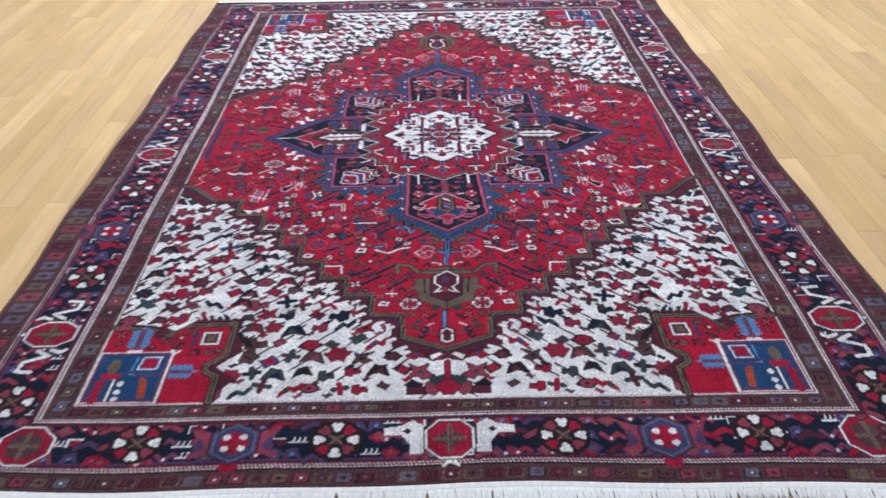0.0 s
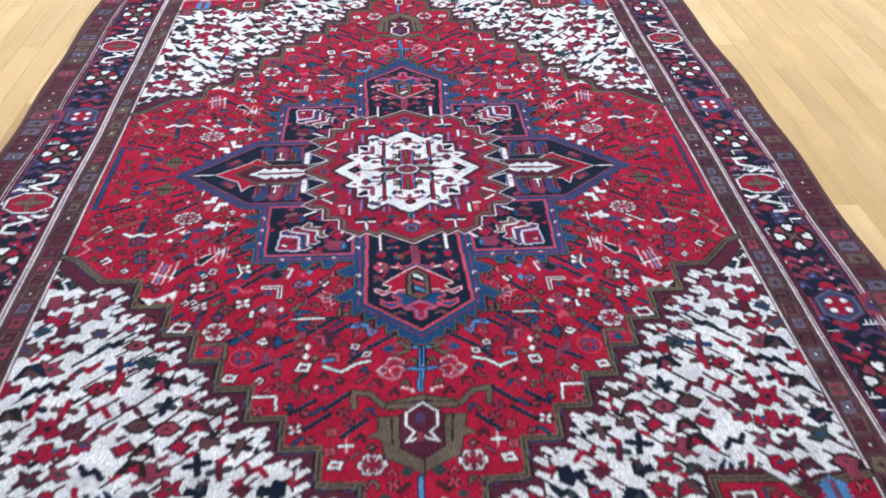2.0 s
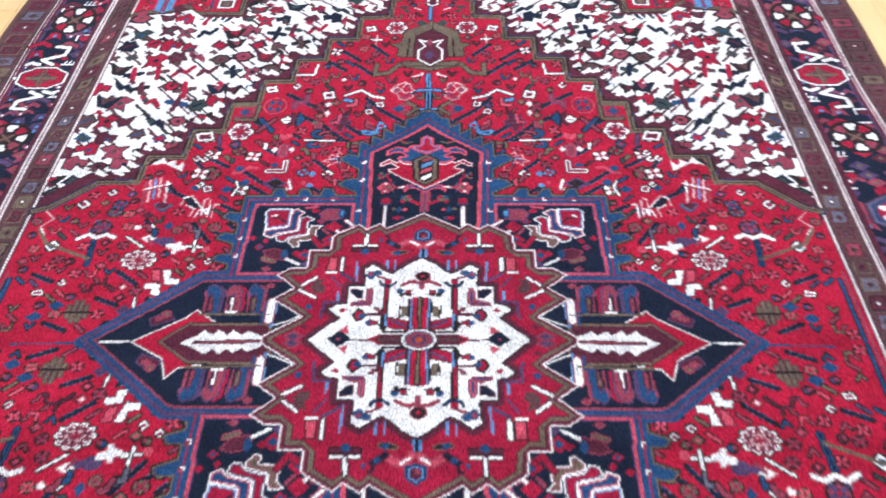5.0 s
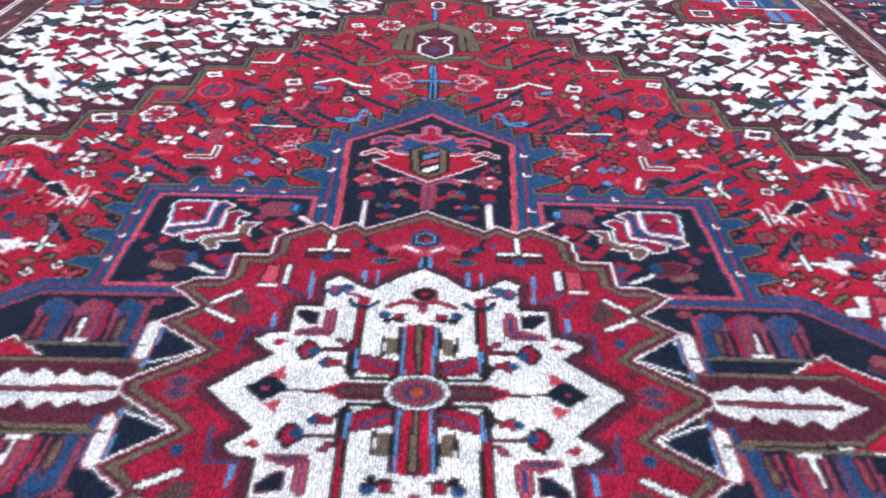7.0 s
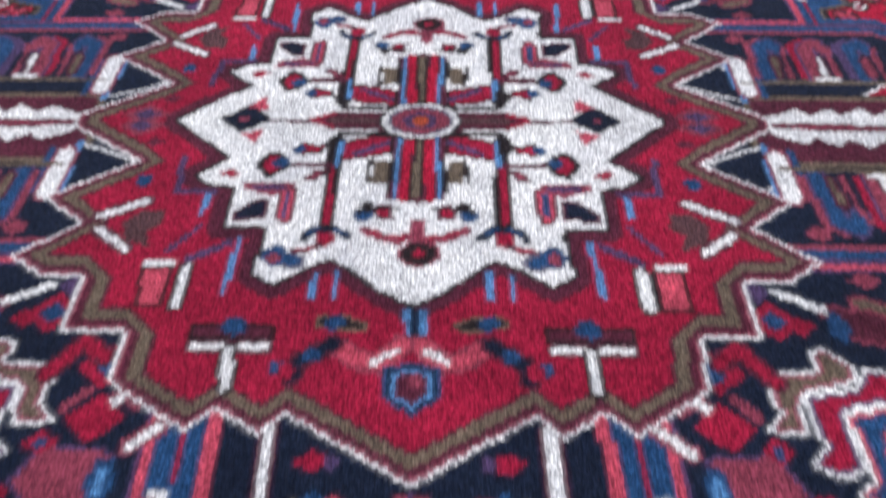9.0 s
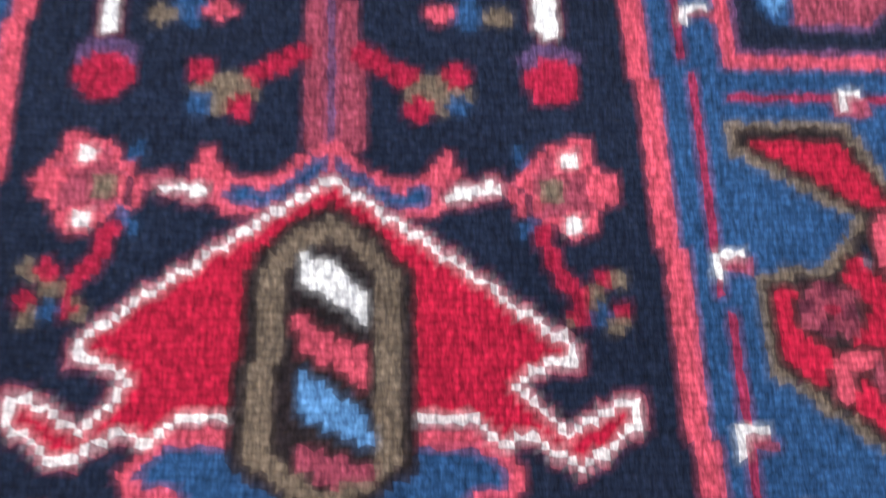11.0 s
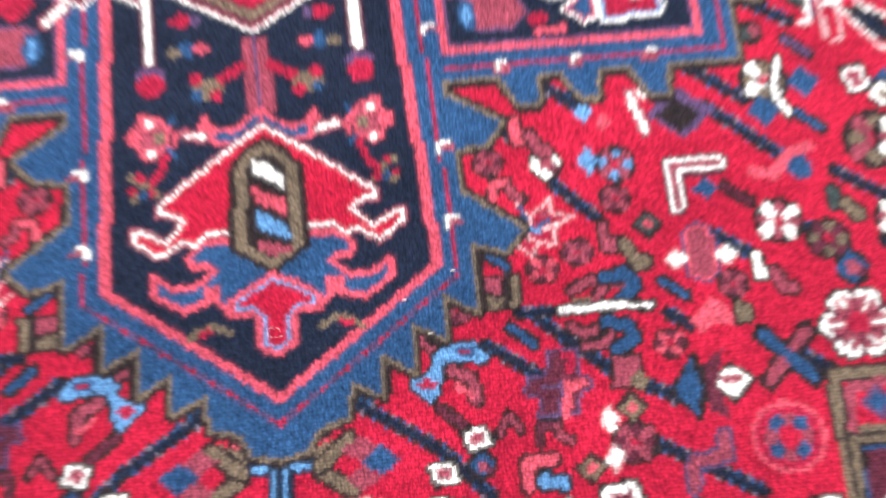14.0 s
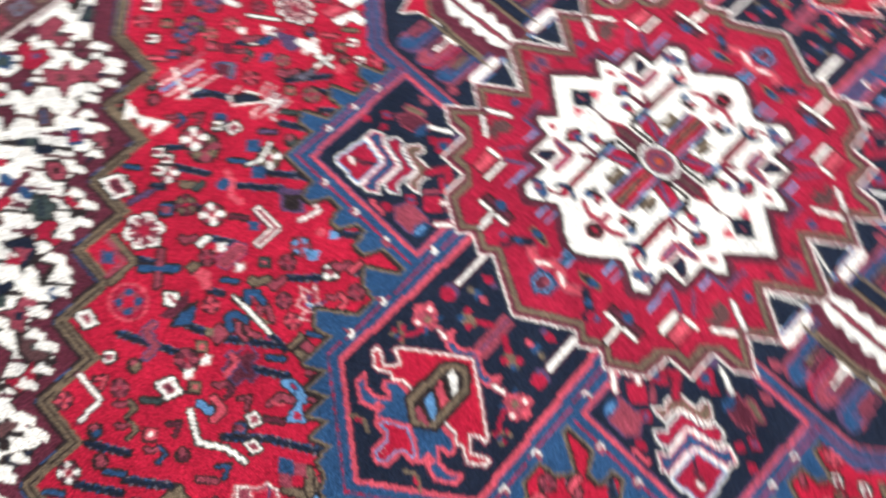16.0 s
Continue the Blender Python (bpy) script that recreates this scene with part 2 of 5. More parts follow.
# small motifs of the field
def flower(x, y, c1="ivory", c2="rose", r=9, sym=ALL):
    disc("dark", x, y, 2.2 * r, 1.9 * r, sym)
    for k in range(4):
        a = math.pi / 2 * k + 0.6
        for u in (0.75, 1.15, 1.5):
            disc(c1, x + u * r * math.cos(a), y + u * r * math.sin(a) * 0.85, 0.3 * r + 0.2 * u * r * 0.7, None, sym)
        disc(c2 if c2 != "crimson" else "rose", x + 1.25 * r * math.cos(a + 0.8), y + 1.05 * r * math.sin(a + 0.8), 0.5 * r, None, sym)
    disc("crimson", x, y, 0.42 * r, None, sym)


def lattice(x, y, rx, ry, c="ivory", d="rose", n=6, sym=ALL):
    """A rosette of outlined petals."""
    for sx, sy in sym:
        w = window((x * sx - rx, x * sx + rx), (y * sy - ry, y * sy + ry), 8)
        u, v = np.meshgrid((GX[w[1]] - x * sx) / rx * sx, (GY[w[0]] - y * sy) / ry * sy)
        r, a = np.hypot(u, v), np.arctan2(v, u)
        lobe = 0.78 + 0.22 * np.abs(np.cos(a * n / 2))
        m = limit[w]
        chart[w][(r < lobe + 0.12) & m] = INDEX["dark"]
        chart[w][(r < lobe) & m] = INDEX[c]
        chart[w][(r < lobe - 5.0 / rx) & m] = INDEX[d]
        chart[w][(np.abs(np.sin(a * n / 2)) < 0.22) & (r < 0.8) & (r > 0.36) & m] = INDEX[c]
        chart[w][(np.abs(np.cos(a * n / 2)) < 0.3) & (r < 0.95) & (r > 0.3) & m] = INDEX["maroon"]
        chart[w][(r < 0.3) & m] = INDEX["crimson"]


def paired_leaf(x, y, sym=ALL):
    """Two outlined leaves and a lozenge spreading from a bar."""
    leaf = [(x - 34, y - 2), (x - 26, y + 6), (x - 22, y + 20), (x - 4, y + 30), (x + 14, y + 26), (x + 18, y + 12), (x + 40, y - 4), (x + 26, y - 22), (x + 2, y - 32), (x - 16, y - 26), (x - 18, y - 10)]
    bands([("ivory", 1), ("rose", 1), ("pink", 1), ("red", 1)], leaf, sym)
    line("violet", [(x - 32, y - 1), (x - 6, y + 12), (x + 6, y + 22)], 4, sym)
    line("ivory", [(x - 20, y + 2), (x + 2, y + 4), (x + 8, y - 10), (x - 2, y - 24)], 3, sym)
    bands([("ivory", 1), ("rose", 1)], [(x + 6, y - 4), (x + 22, y + 8), (x + 36, y - 4), (x + 20, y - 18)], sym)
    line("violet", [(x - 14, y - 6), (x - 4, y - 20)], 4, sym)


def bud(x, y, c="ivory", core="rose", r=12, sym=ALL):
    disc("dark", x, y, r + 3, r + 3, sym)
    gem(c, x, y, r * 1.2, r * 1.1, sym)
    gem("maroon", x + r * 0.5, y - r * 0.3, r * 0.6, r * 0.5, sym)
    disc(core, x, y, r * 0.5, None, sym)


def medal(x, y, sym=ALL):
    disc("pink", x, y, 30, 27, sym)
    disc("crimson", x, y, 26.5, 23.5, sym)
    disc("rose", x, y, 19, 17, sym)
    disc("red", x, y, 9, 9, sym)
    for a in range(4):
        disc("blue", x + 14 * math.cos(a * 1.57 + 0.7), y + 14 * math.sin(a * 1.57 + 0.7), 6, 6, sym)


def lozenge(x, y, c="ivory", core="crimson", rx=18, ry=12, sym=ALL):
    shape = [(x - rx, y + ry * 0.55), (x + rx * 0.55, y + ry * 0.8), (x + rx, y - ry * 0.55), (x - rx * 0.55, y - ry * 0.8)]
    line("dark", shape + shape[:1], 7, sym)
    bands([(c, 1 if rx < 15 else 2), ("rose", 1), (core, 1)], shape, sym)


def leaf_cross(x, y, c="rose", d="blue", r=16, sym=ALL):
    line("dark", [(x - r, y - r), (x + r, y + r)], 17, sym)
    line("dark", [(x - r, y + r), (x + r, y - r)], 17, sym)
    line(c, [(x - r, y - r), (x + r, y + r)], 9, sym)
    line(d, [(x - r, y + r), (x + r, y - r)], 9, sym)


def hook(x, y, c="rose", d="olive", r=16, sym=ALL):
    line(c, [(x - r, y + r), (x - r, y), (x, y)], 9, sym, "dark")
    line(d, [(x, y), (x + r * 0.5, y - r), (x + r, y - r)], 9, sym, "dark")


def angle(x, y, c="ivory", d="rose", r=20, sym=ALL):
    line(c, [(x - r, y - r), (x - r, y + r * 0.6), (x + r, y + r * 0.6)], 12, sym, "maroon")
    line(d, [(x - r, y - r), (x - r, y + r * 0.6), (x + r, y + r * 0.6)], 6, sym)
    gem("blue", x + r * 0.3, y - r * 0.4, 12, 9, sym)


def white_beast(x, y, sym=ALL):
    """A jagged figure of thin white lines like a folded leaf."""
    poly("dark", [(x - 8, y + 4), (x + 30, y - 30), (x + 46, y - 26), (x + 28, y + 2)], sym)
    poly("navy", [(x - 2, y), (x + 28, y - 26), (x + 40, y - 22), (x + 24, y - 4)], sym)
    poly("rose", [(x - 26, y + 26), (x + 10, y + 28), (x + 2, y + 6), (x - 20, y + 2)], sym)
    for pts in ([(-30, 32), (-30, -8), (-42, -6)], [(-20, 30), (-18, -20)], [(-6, 26), (-4, -22), (-12, -26)], [(8, 32), (2, 10), (-20, 6)], [(48, -6), (44, -30), (28, -34), (6, -8), (-16, 20)], [(20, 28), (14, 6), (36, -6)]):
        line("ivory", [(x + a, y + b) for a, b in pts], 4.2, sym)
    line("violet", [(x - 25, y + 30), (x - 24, y - 4)], 3, sym)


def stem(pts, sym=ALL):
    """A navy cord stitched with pale blue along both sides."""
    line("navy", pts, 6, sym, "dark")
    for (ax, ay), (bx, by) in zip(pts, pts[1:]):
        long = math.hypot(bx - ax, by - ay)
        ux, uy = (bx - ax) / long, (by - ay) / long
        for k in range(int(long / 5.4)):
            d, h = (k + 0.5) * 5.4, 4.6
            disc("grey" if k % 3 == 1 else "blue", ax + ux * d - uy * h, ay + uy * d + ux * h, 1.9, None, sym)
            if k % 2:
                disc("grey" if k % 3 == 0 else "blue", ax + ux * d + uy * h, ay + uy * d - ux * h, 1.9, None, sym)


# grounds and borders
W_OUT, W_LINE, W_IN, F_X, F_Y = 1128.0, 1136.0, 962.0, 888.0, 1300.0
L_OUT, L_IN = 1490.0, 1352.0
area("main_border", rect(W_LINE, L_OUT + 6), ONE)
area("inner_guard_border", rect(W_IN + 6, L_IN + 4), ONE)
area("spandrel", [(0, 0), (F_X, 0), (F_X, -F_Y), (0, -F_Y)])


def guard(x0, x1, y0, y1, long_x, seed):
    """A row of small lozenges on brown between two fine lines."""
    dice = random.Random(seed)
    tones = ["maroon", "maroon", "grey", "brown", "maroon", "grey", "brown", "olive", "rose"]
    n = int((x1 - x0 if long_x else y1 - y0) / 46)
    for k in range(n):
        c = tones[dice.randrange(len(tones))]
        if long_x:
            u, v, a, b = x0 + (k + 0.5) * (x1 - x0) / n, (y0 + y1) / 2, 17, (y1 - y0) / 2 - 6
        else:
            u, v, a, b = (x0 + x1) / 2, y0 + (k + 0.5) * (y1 - y0) / n, (x1 - x0) / 2 - 8, 16
        poly(dice.choice(["dark", "maroon", "olive"]), [(u - a - 4, v - b - 2), (u + a, v - b - 2), (u + a + 4, v + b + 2), (u - a, v + b + 2)], ONE)
        poly(c, [(u - a, v - b), (u + a - 4, v - b), (u + a, v + b), (u - a + 4, v + b)], ONE)
        gem("brown" if c != "brown" else "maroon", u, v, a * 0.6, b * 0.6, ONE)
        disc(dice.choice(["ivory", "dark", "grey", "dark"]), u, v, 3.2, None, ONE)


def twist(a, b, width, c="ivory", d="rose"):
    """A fine line of two yarns twisted, round a rectangle of half sizes a and b."""
    x, y = np.meshgrid(np.abs(GX), np.abs(GY))
    ring = ((x < a) & (y < b)) & ~((x < a - width) & (y < b - width))
    jj, ii = np.nonzero(ring)
    chart[jj, ii] = np.where((ii + jj) % 3 < 2, INDEX[c], INDEX[d])


poly("brown", rect(HW + 5, HL + 5), ONE)
for s in (-1, 1):
    guard(min(s * 1146, s * 1218), max(s * 1146, s * 1218), -1536, 1536, False, 3 + s)
    guard(-1140, 1140, min(s * 1506, s * 1538), max(s * 1506, s * 1538), True, 13 + s)
poly("dark", rect(1142, 1500), ONE)
twist(1138, 1496, 4.5)
poly("maroon", rect(1133.5, 1491.5), ONE)
twist(1130, 1488, 4.5, "rose", "ivory")
poly("maroon", rect(1125, 1483), ONE)
poly("violet", rect(1116, 1476), ONE)
poly("navy", rect(1110, 1470), ONE)


# navy main border: rosettes, flowers and blue hexagons in turn
def rosette(x, y, tall, gx=1):
    a, b = (70, 50) if tall else (60, 60)
    octagon = lambda k: [(x - a * k, y - b * 0.45 * k), (x - a * 0.4 * k, y - b * k), (x + a * 0.4 * k, y - b * k), (x + a * k, y - b * 0.45 * k),
                         (x + a * k, y + b * 0.45 * k), (x + a * 0.4 * k, y + b * k), (x - a * 0.4 * k, y + b * k), (x - a * k, y + b * 0.45 * k)]
    if tall:
        for s in (-1, 1):
            line("ivory", [(x - 74 * s, y), (x - 50 * s, y)], 12, ONE, "dark")
            for h in (-1, 1):
                line("ivory", [(x - 8 * s, y + 60 * h), (x + 26 * s, y + 78 * h), (x - 30 * s, y + 98 * h), (x - 34 * s, y + 128 * h), (x + 4 * s, y + 132 * h)] if s * h * gx > 0
                     else [(x - 26 * s, y + 58 * h), (x - 50 * s, y + 66 * h), (x - 62 * s, y + 58 * h)], 11, ONE, "dark")
    else:
        for s in (-1, 1):
            poly("ivory", [(x + 62 * s, y + 40), (x + 86 * s, y + 56), (x + 112 * s, y + 40), (x + 150 * s, y + 34), (x + 150 * s, y + 12), (x + 112 * s, y + 14), (x + 92 * s, y - 12), (x + 92 * s, y - 42), (x + 60 * s, y - 40)], ONE)
            gem("dark", x + 98 * s, y + 24, 12, 9, ONE)
            line("ivory", [(x, y - 62 + 0 * s), (x + 16 * s, y - 74)], 9, ONE)
            line("ivory", [(x, y + 62), (x + 16 * s, y + 72)], 9, ONE)
    area("border_rosette", octagon(1.0), ONE)
    bands([("dark", 1), ("ivory", 2), ("dark", 1), ("crimson", 3), ("red", 2), ("maroon", 1), ("crimson", 1)], octagon(1.0), ONE)
    poly("brown", [(x - a * 0.6, y), (x, y - b * 0.5), (x + a * 0.6, y), (x, y + b * 0.5)], ONE)
    line("olive", [(x - a * 0.55, y), (x + a * 0.55, y)], 12, ONE)
    line("olive", [(x, y - b * 0.6), (x, y + b * 0.6)], 12, ONE)
    line("maroon", [(x, y - b * 0.6), (x, y + b * 0.6)], 4, ONE)


def border_flower(x, y):
    area("border_flower", [(x + 62 * math.cos(a / 4), y + 58 * math.sin(a / 4)) for a in range(25)], ONE)
    disc("dark", x, y, 62, 58, ONE)
    for k in range(8):
        a = k * math.pi / 4
        c = "ivory" if k % 2 == 0 else "crimson" if k % 4 == 1 else "rose"
        disc(c, x + 34 * math.cos(a), y + 32 * math.sin(a), 9, 8.5, ONE)
        disc(c, x + 44 * math.cos(a - 0.14), y + 42 * math.sin(a - 0.14), 7.5, 7, ONE)
        disc(c, x + 44 * math.cos(a + 0.14), y + 42 * math.sin(a + 0.14), 7.5, 7, ONE)
        line("dark", [(x, y), (x + 52 * math.cos(a + 0.39), y + 52 * math.sin(a + 0.39))], 5, ONE)
    disc("maroon", x, y, 13, 13, ONE)
    line("olive", [(x - 14, y - 12), (x + 14, y + 12)], 6, ONE)
    line("olive", [(x - 14, y + 12), (x + 14, y - 12)], 6, ONE)


def border_hexagon(x, y):
    hexa = lambda k: [(x - 58 * k, y - 30 * k), (x, y - 62 * k), (x + 58 * k, y - 30 * k), (x + 58 * k, y + 30 * k), (x, y + 62 * k), (x - 58 * k, y + 30 * k)]
    for s in (-1, 1):
        poly("rose", [(x + 54 * s, y - 30), (x + 104 * s, y - 44), (x + 82 * s, y), (x + 104 * s, y + 46), (x + 54 * s, y + 30)], ONE)
        poly("violet", [(x + 62 * s, y - 12), (x + 92 * s, y - 30), (x + 84 * s, y + 24)], ONE)
        disc("crimson", x, y + 66 * s, 20, 16, ONE)
    area("border_hexagon", hexa(1.0), ONE)
    bands([("dark", 1), ("violet", 2), ("grey", 2), ("blue", 2), ("violet", 2)], hexa(1.0), ONE)
    disc("crimson", x, y, 34, 30, ONE)
    for k in range(4):
        a = k * math.pi / 2 + 0.78
        disc("ivory", x + 27 * math.cos(a), y + 22 * math.sin(a), 9, 8, ONE)
    disc("red", x, y, 12, 10, ONE)


def scrap(x, y, dice):
    """Small leaves and bits between the flowers."""
    c = dice.choice(["rose", "crimson", "violet", "violet", "maroon", "crimson", "violet", "rose"])
    k = dice.choice((0, 0, 1, 1, 2, 3, 3, 4, 4, 5))
    if k == 0:
        line(c, [(x - 26, y - 8), (x, y + 8), (x + 26, y - 6)], 13, ONE, "dark")
    elif k == 1:
        gem(c, x, y, 24, 17, ONE)
        gem("olive", x, y, 8, 6, ONE)
    elif k == 2:
        line("ivory", [(x - 20, y - 5), (x + 20, y - 5)], 3.6, ONE)
        for n in (-12, 0, 12):
            line("ivory", [(x + n, y - 4), (x + n + 4, y + 9)], 3.6, ONE)
    elif k == 4:
        line("rose", [(x - 24, y + 10), (x - 6, y - 8), (x + 12, y + 10), (x + 26, y)], 6, ONE, c)
        disc("ivory", x - 4, y - 4, 4, None, ONE)
    elif k == 5:
        line("ivory", [(x - 18, y - 10), (x - 18, y + 10), (x + 14, y + 10)], 4, ONE)
        gem(c, x + 4, y - 3, 17, 12, ONE)
    else:
        poly(c, [(x - 20, y - 16), (x + 4, y - 4), (x + 22, y - 14), (x + 10, y + 18), (x - 16, y + 12)], ONE)
        disc("sky", x, y, 5, None, ONE)


dice = random.Random(5)
for s in (-1, 1):
    y = -1440.0
    while y < 1450:
        for x in (s * 990, s * 1035, s * 1090):
            scrap(x + dice.uniform(-12, 12), y + dice.uniform(-14, 14), dice)
        y += 36
    x = -930.0
    while x < 940:
        for v in (1376, 1418, 1462):
            scrap(x + dice.uniform(-14, 14), s * v + dice.uniform(-8, 8), dice)
        x += 42
    for k, y in enumerate((-1062, -823, -600, -352, -114, 128, 340, 592, 836, 1076, 1290)):
        (lambda: rosette(s * 1050, y, True, s), lambda: border_flower(s * 1050, y), lambda: border_hexagon(s * 1050, y), lambda: border_flower(s * 1050, y))[k % 4]()
    border_flower(s * 1050, -1290)
    for k, x in enumerate((0, 259, 490, 709)):
        for h in ((1,) if x == 0 else (-1, 1)):
            (lambda: rosette(0, s * 1424, False), lambda: border_flower(h * x, s * 1420), lambda: border_hexagon(h * x, s * 1424), lambda: border_flower(h * x, s * 1416))[k]()
    for h in (-1, 1):
        bands([("ivory", 2), ("dark", 1), ("crimson", 5), ("brown", 1)], [(h * 960 + u * 64, s * 1424 + v * 56) for u, v in ((-1, -0.4), (-0.4, -1), (0.4, -1), (1, -0.4), (1, 0.4), (0.4, 1), (-0.4, 1), (-1, 0.4))], ONE)
        line("olive", [(h * 960 - 30, s * 1424), (h * 960 + 30, s * 1424)], 12, ONE)
        line("olive", [(h * 960, s * 1424 - 34), (h * 960, s * 1424 + 34)], 12, ONE)

# inner guard
poly("maroon", rect(982, 1368), ONE)
poly("dark", rect(972, 1360), ONE)
twist(969, 1357, 4.5)
poly("maroon", rect(964, 1352), ONE)
twist(961, 1350, 4.5)
poly("brown", rect(956, 1345), ONE)
for s in (-1, 1):
    guard(min(s * 900, s * 948), max(s * 900, s * 948), -1330, 1330, False, 23 + s)
    guard(-900, 900, min(s * 1310, s * 1340), max(s * 1310, s * 1340), True, 33 + s)
poly("dark", rect(898, 1308), ONE)
twist(895, 1305, 4.5)
poly("maroon", rect(890, 1301), ONE)
poly("ivory", rect(887, 1299), ONE)

# ivory corners: slanting branches with flowers
dice = random.Random(21)


def ragged(dye, pts):
    """A leaf with a dark outline."""
    line("dark", pts + pts[:1], 6)
    poly(dye, pts)


limit[:] = np.isin(piece, [k for k, n in enumerate(PIECES) if n == "spandrel"])
spots = []
for u in range(-2, 18):
    for v in range(-2, 20):
        x, y = 30 + u * 61 + (v % 2) * 30 + dice.uniform(-13, 13), -345 - v * 51 + dice.uniform(-12, 12)
        if 10 < x < 890 and -1302 < y < -350 and x / 880 - y / 1165 > 1.0:
            spots.append((x, y))
for x, y in spots:
    r = dice.uniform(0.8, 2.0)
    if dice.random() < 0.7:
        line(dice.choice(["dark", "maroon", "brown"]), [(x - 22 * r, y + 18 * r), (x + 34 * r, y - 28 * r)], dice.choice((5, 6, 7.5)))
for x, y in spots:
    c, d = dice.choice(["maroon", "crimson", "crimson", "rose", "maroon", "crimson", "brown", "navy", "rose", "green"]), dice.choice(["dark", "navy", "green", "dark", "blue", "maroon", "brown"])
    k, f, g = dice.randrange(8), dice.uniform(0.72, 1.16), dice.choice((-1, 1))
    shape = lambda pts: [(x + g * f * a, y + f * b) for a, b in pts]
    if k == 0:
        poly("dark", shape([(-38, -6), (-26, 8), (-12, 20), (12, 21), (26, 8), (40, 2), (26, -8), (12, -21), (-14, -18), (-24, -12)]))
        poly(c, shape([(-25, -2), (-11, 14), (10, 16), (25, 2), (11, -15), (-12, -13)]))
        gem(d, x, y, 7, 6)
    elif k == 1:
        ragged(c, shape([(-32, -10), (-12, 4), (-18, 25), (4, 13), (26, 24), (17, 2), (30, -16), (6, -11), (-6, -22)]))
        gem(d, x, y, 9, 8)
    elif k == 2:
        poly(d, shape([(-27, 0), (-6, 22), (10, 10), (27, 4), (8, -22), (-8, -12)]))
        poly(c, shape([(-18, 0), (-4, 14), (16, 2), (5, -14)]))
    elif k == 3:
        line(d, shape([(-22, 4), (22, -4)]), 15)
        line(c, shape([(-4, -20), (4, 20)]), 15)
    elif k == 4:
        ragged(d, shape([(-30, -15), (2, -8), (30, -20), (18, 12), (-9, 19)]))
        poly(c, shape([(-12, -8), (18, -12), (10, 9)]))
    elif k == 5:
        ragged(c, shape([(-24, 16), (-4, 20), (2, 4), (22, 10), (26, -8), (4, -10), (-4, -22), (-24, -12)]))
        gem(d, x - 6, y + 4, 8, 7)
    elif k == 6:
        line(c, shape([(-26, 16), (-10, -4), (8, 6), (26, -16)]), 13)
        gem(d, x + 12, y - 2, 11, 10)
    else:
        ragged(c, shape([(-30, 8), (-16, 10), (-14, 20), (2, 16), (14, 22), (18, 8), (30, 2), (20, -8), (12, -20), (-2, -14), (-14, -20), (-18, -6)]))
        line(d, shape([(-12, 6), (10, -6)]), 6)
poly("green", [(-52, -1236), (0, -1222), (52, -1236), (40, -1256), (-40, -1256)], ENDS)
bands([("dark", 1), ("crimson", 1)], [(0, -1232), (34, -1262), (14, -1292), (-14, -1292), (-34, -1262)], ENDS)
bands([("dark", 1), ("maroon", 1)], [(56, -1262), (104, -1262), (104, -1290), (56, -1290)])
line("crimson", [(0, -1185), (0, -1236)], 12, ENDS, "dark")
for x, y in spots:
    if dice.random() < 0.4:
        u, v, c = x + 30 + dice.uniform(-6, 6), y - 24 + dice.uniform(-5, 5), dice.choice(["maroon", "dark", "crimson", "brown", "rose"])
        poly(c, [(u - 15, v + 2), (u - 4, v + 10), (u + 3, v + 3), (u + 14, v + 4), (u + 7, v - 5), (u + 2, v - 11), (u - 5, v - 4)])
limit[:] = True

# corner brackets with a blue square
OLIVE = [(888, -1043), (779, -1056), (749, -1082), (730, -1072), (712, -1042), (568, -1035), (570, -1147), (611, -1180), (609, -1202), (578, -1219), (579, -1300)]
CORNER = [(888, -1027), (779, -1038), (743, -1055), (677, -1015), (551, -1014), (552, -1077), (527, -1140), (535, -1148), (559, -1161), (576, -1194), (524, -1234), (536, -1238), (566, -1269), (562, -1300)] + [(888, -1300)]
area("corner_bracket", CORNER)
bands([("dark", 1), ("maroon", 1)], CORNER)
poly("red", OLIVE + [(888, -1300)])
for dye, width in (("dark", 21), ("olive", 14), ("dark", 2.5)):
    line(dye, OLIVE, width)
poly("ivory", [(670, -1013), (692, -1016), (740, -1053), (721, -1057)])
poly("ivory", [(528, -1137), (542, -1148), (585, -1188), (569, -1195), (532, -1160)])
for k in range(7):
    line("ivory", [(551 + 14 + 20 * k, -1014 - 2), (551 + 24 + 20 * k, -1014 + 14)], 5)
BLUE = [(706, -1134), (888, -1134), (888, -1298), (704, -1298)]
area("blue_square", BLUE)
bands([("ivory", 1), ("rose", 1), ("violet", 2), ("blue", 1)], BLUE)
line("ivory", [(706, -1130), (706, -1296)], 8, edge="rose")
line("ivory", [(690, -1130), (706, -1142), (712, -1128)], 6)
line("ivory", [(790, -1130), (822, -1130)], 8)
bands([("ivory", 1), ("sky", 1), ("crimson", 1)], [(728, -1150), (776, -1150), (782, -1192), (732, -1192)])
line("sky", [(790, -1150), (794, -1206), (768, -1206)], 5)
line("violet", [(712, -1206), (760, -1210), (800, -1196)], 8)
poly("red", [(812, -1204), (866, -1204), (858, -1222), (820, -1222)])
disc("olive", 840, -1180, 15, 24)
poly("orange", [(745, -1225), (765, -1215), (752, -1285), (735, -1280)])
line("ivory", [(826, -1225), (826, -1290)], 6, edge="dark")
for y in (-1236, -1262, -1285):
    disc("ivory", 806, y, 8)
    disc("crimson", 858, y, 13)
for k in range(5):
    gem("sky", 806 - 15, -1062 - 12 * k, 15, 10)
    gem("sky", 806 + 15, -1062 - 12 * k, 15, 10)
poly("sky", [(806, -1126), (790, -1100), (794, -1056), (806, -1040), (818, -1056), (822, -1100)])
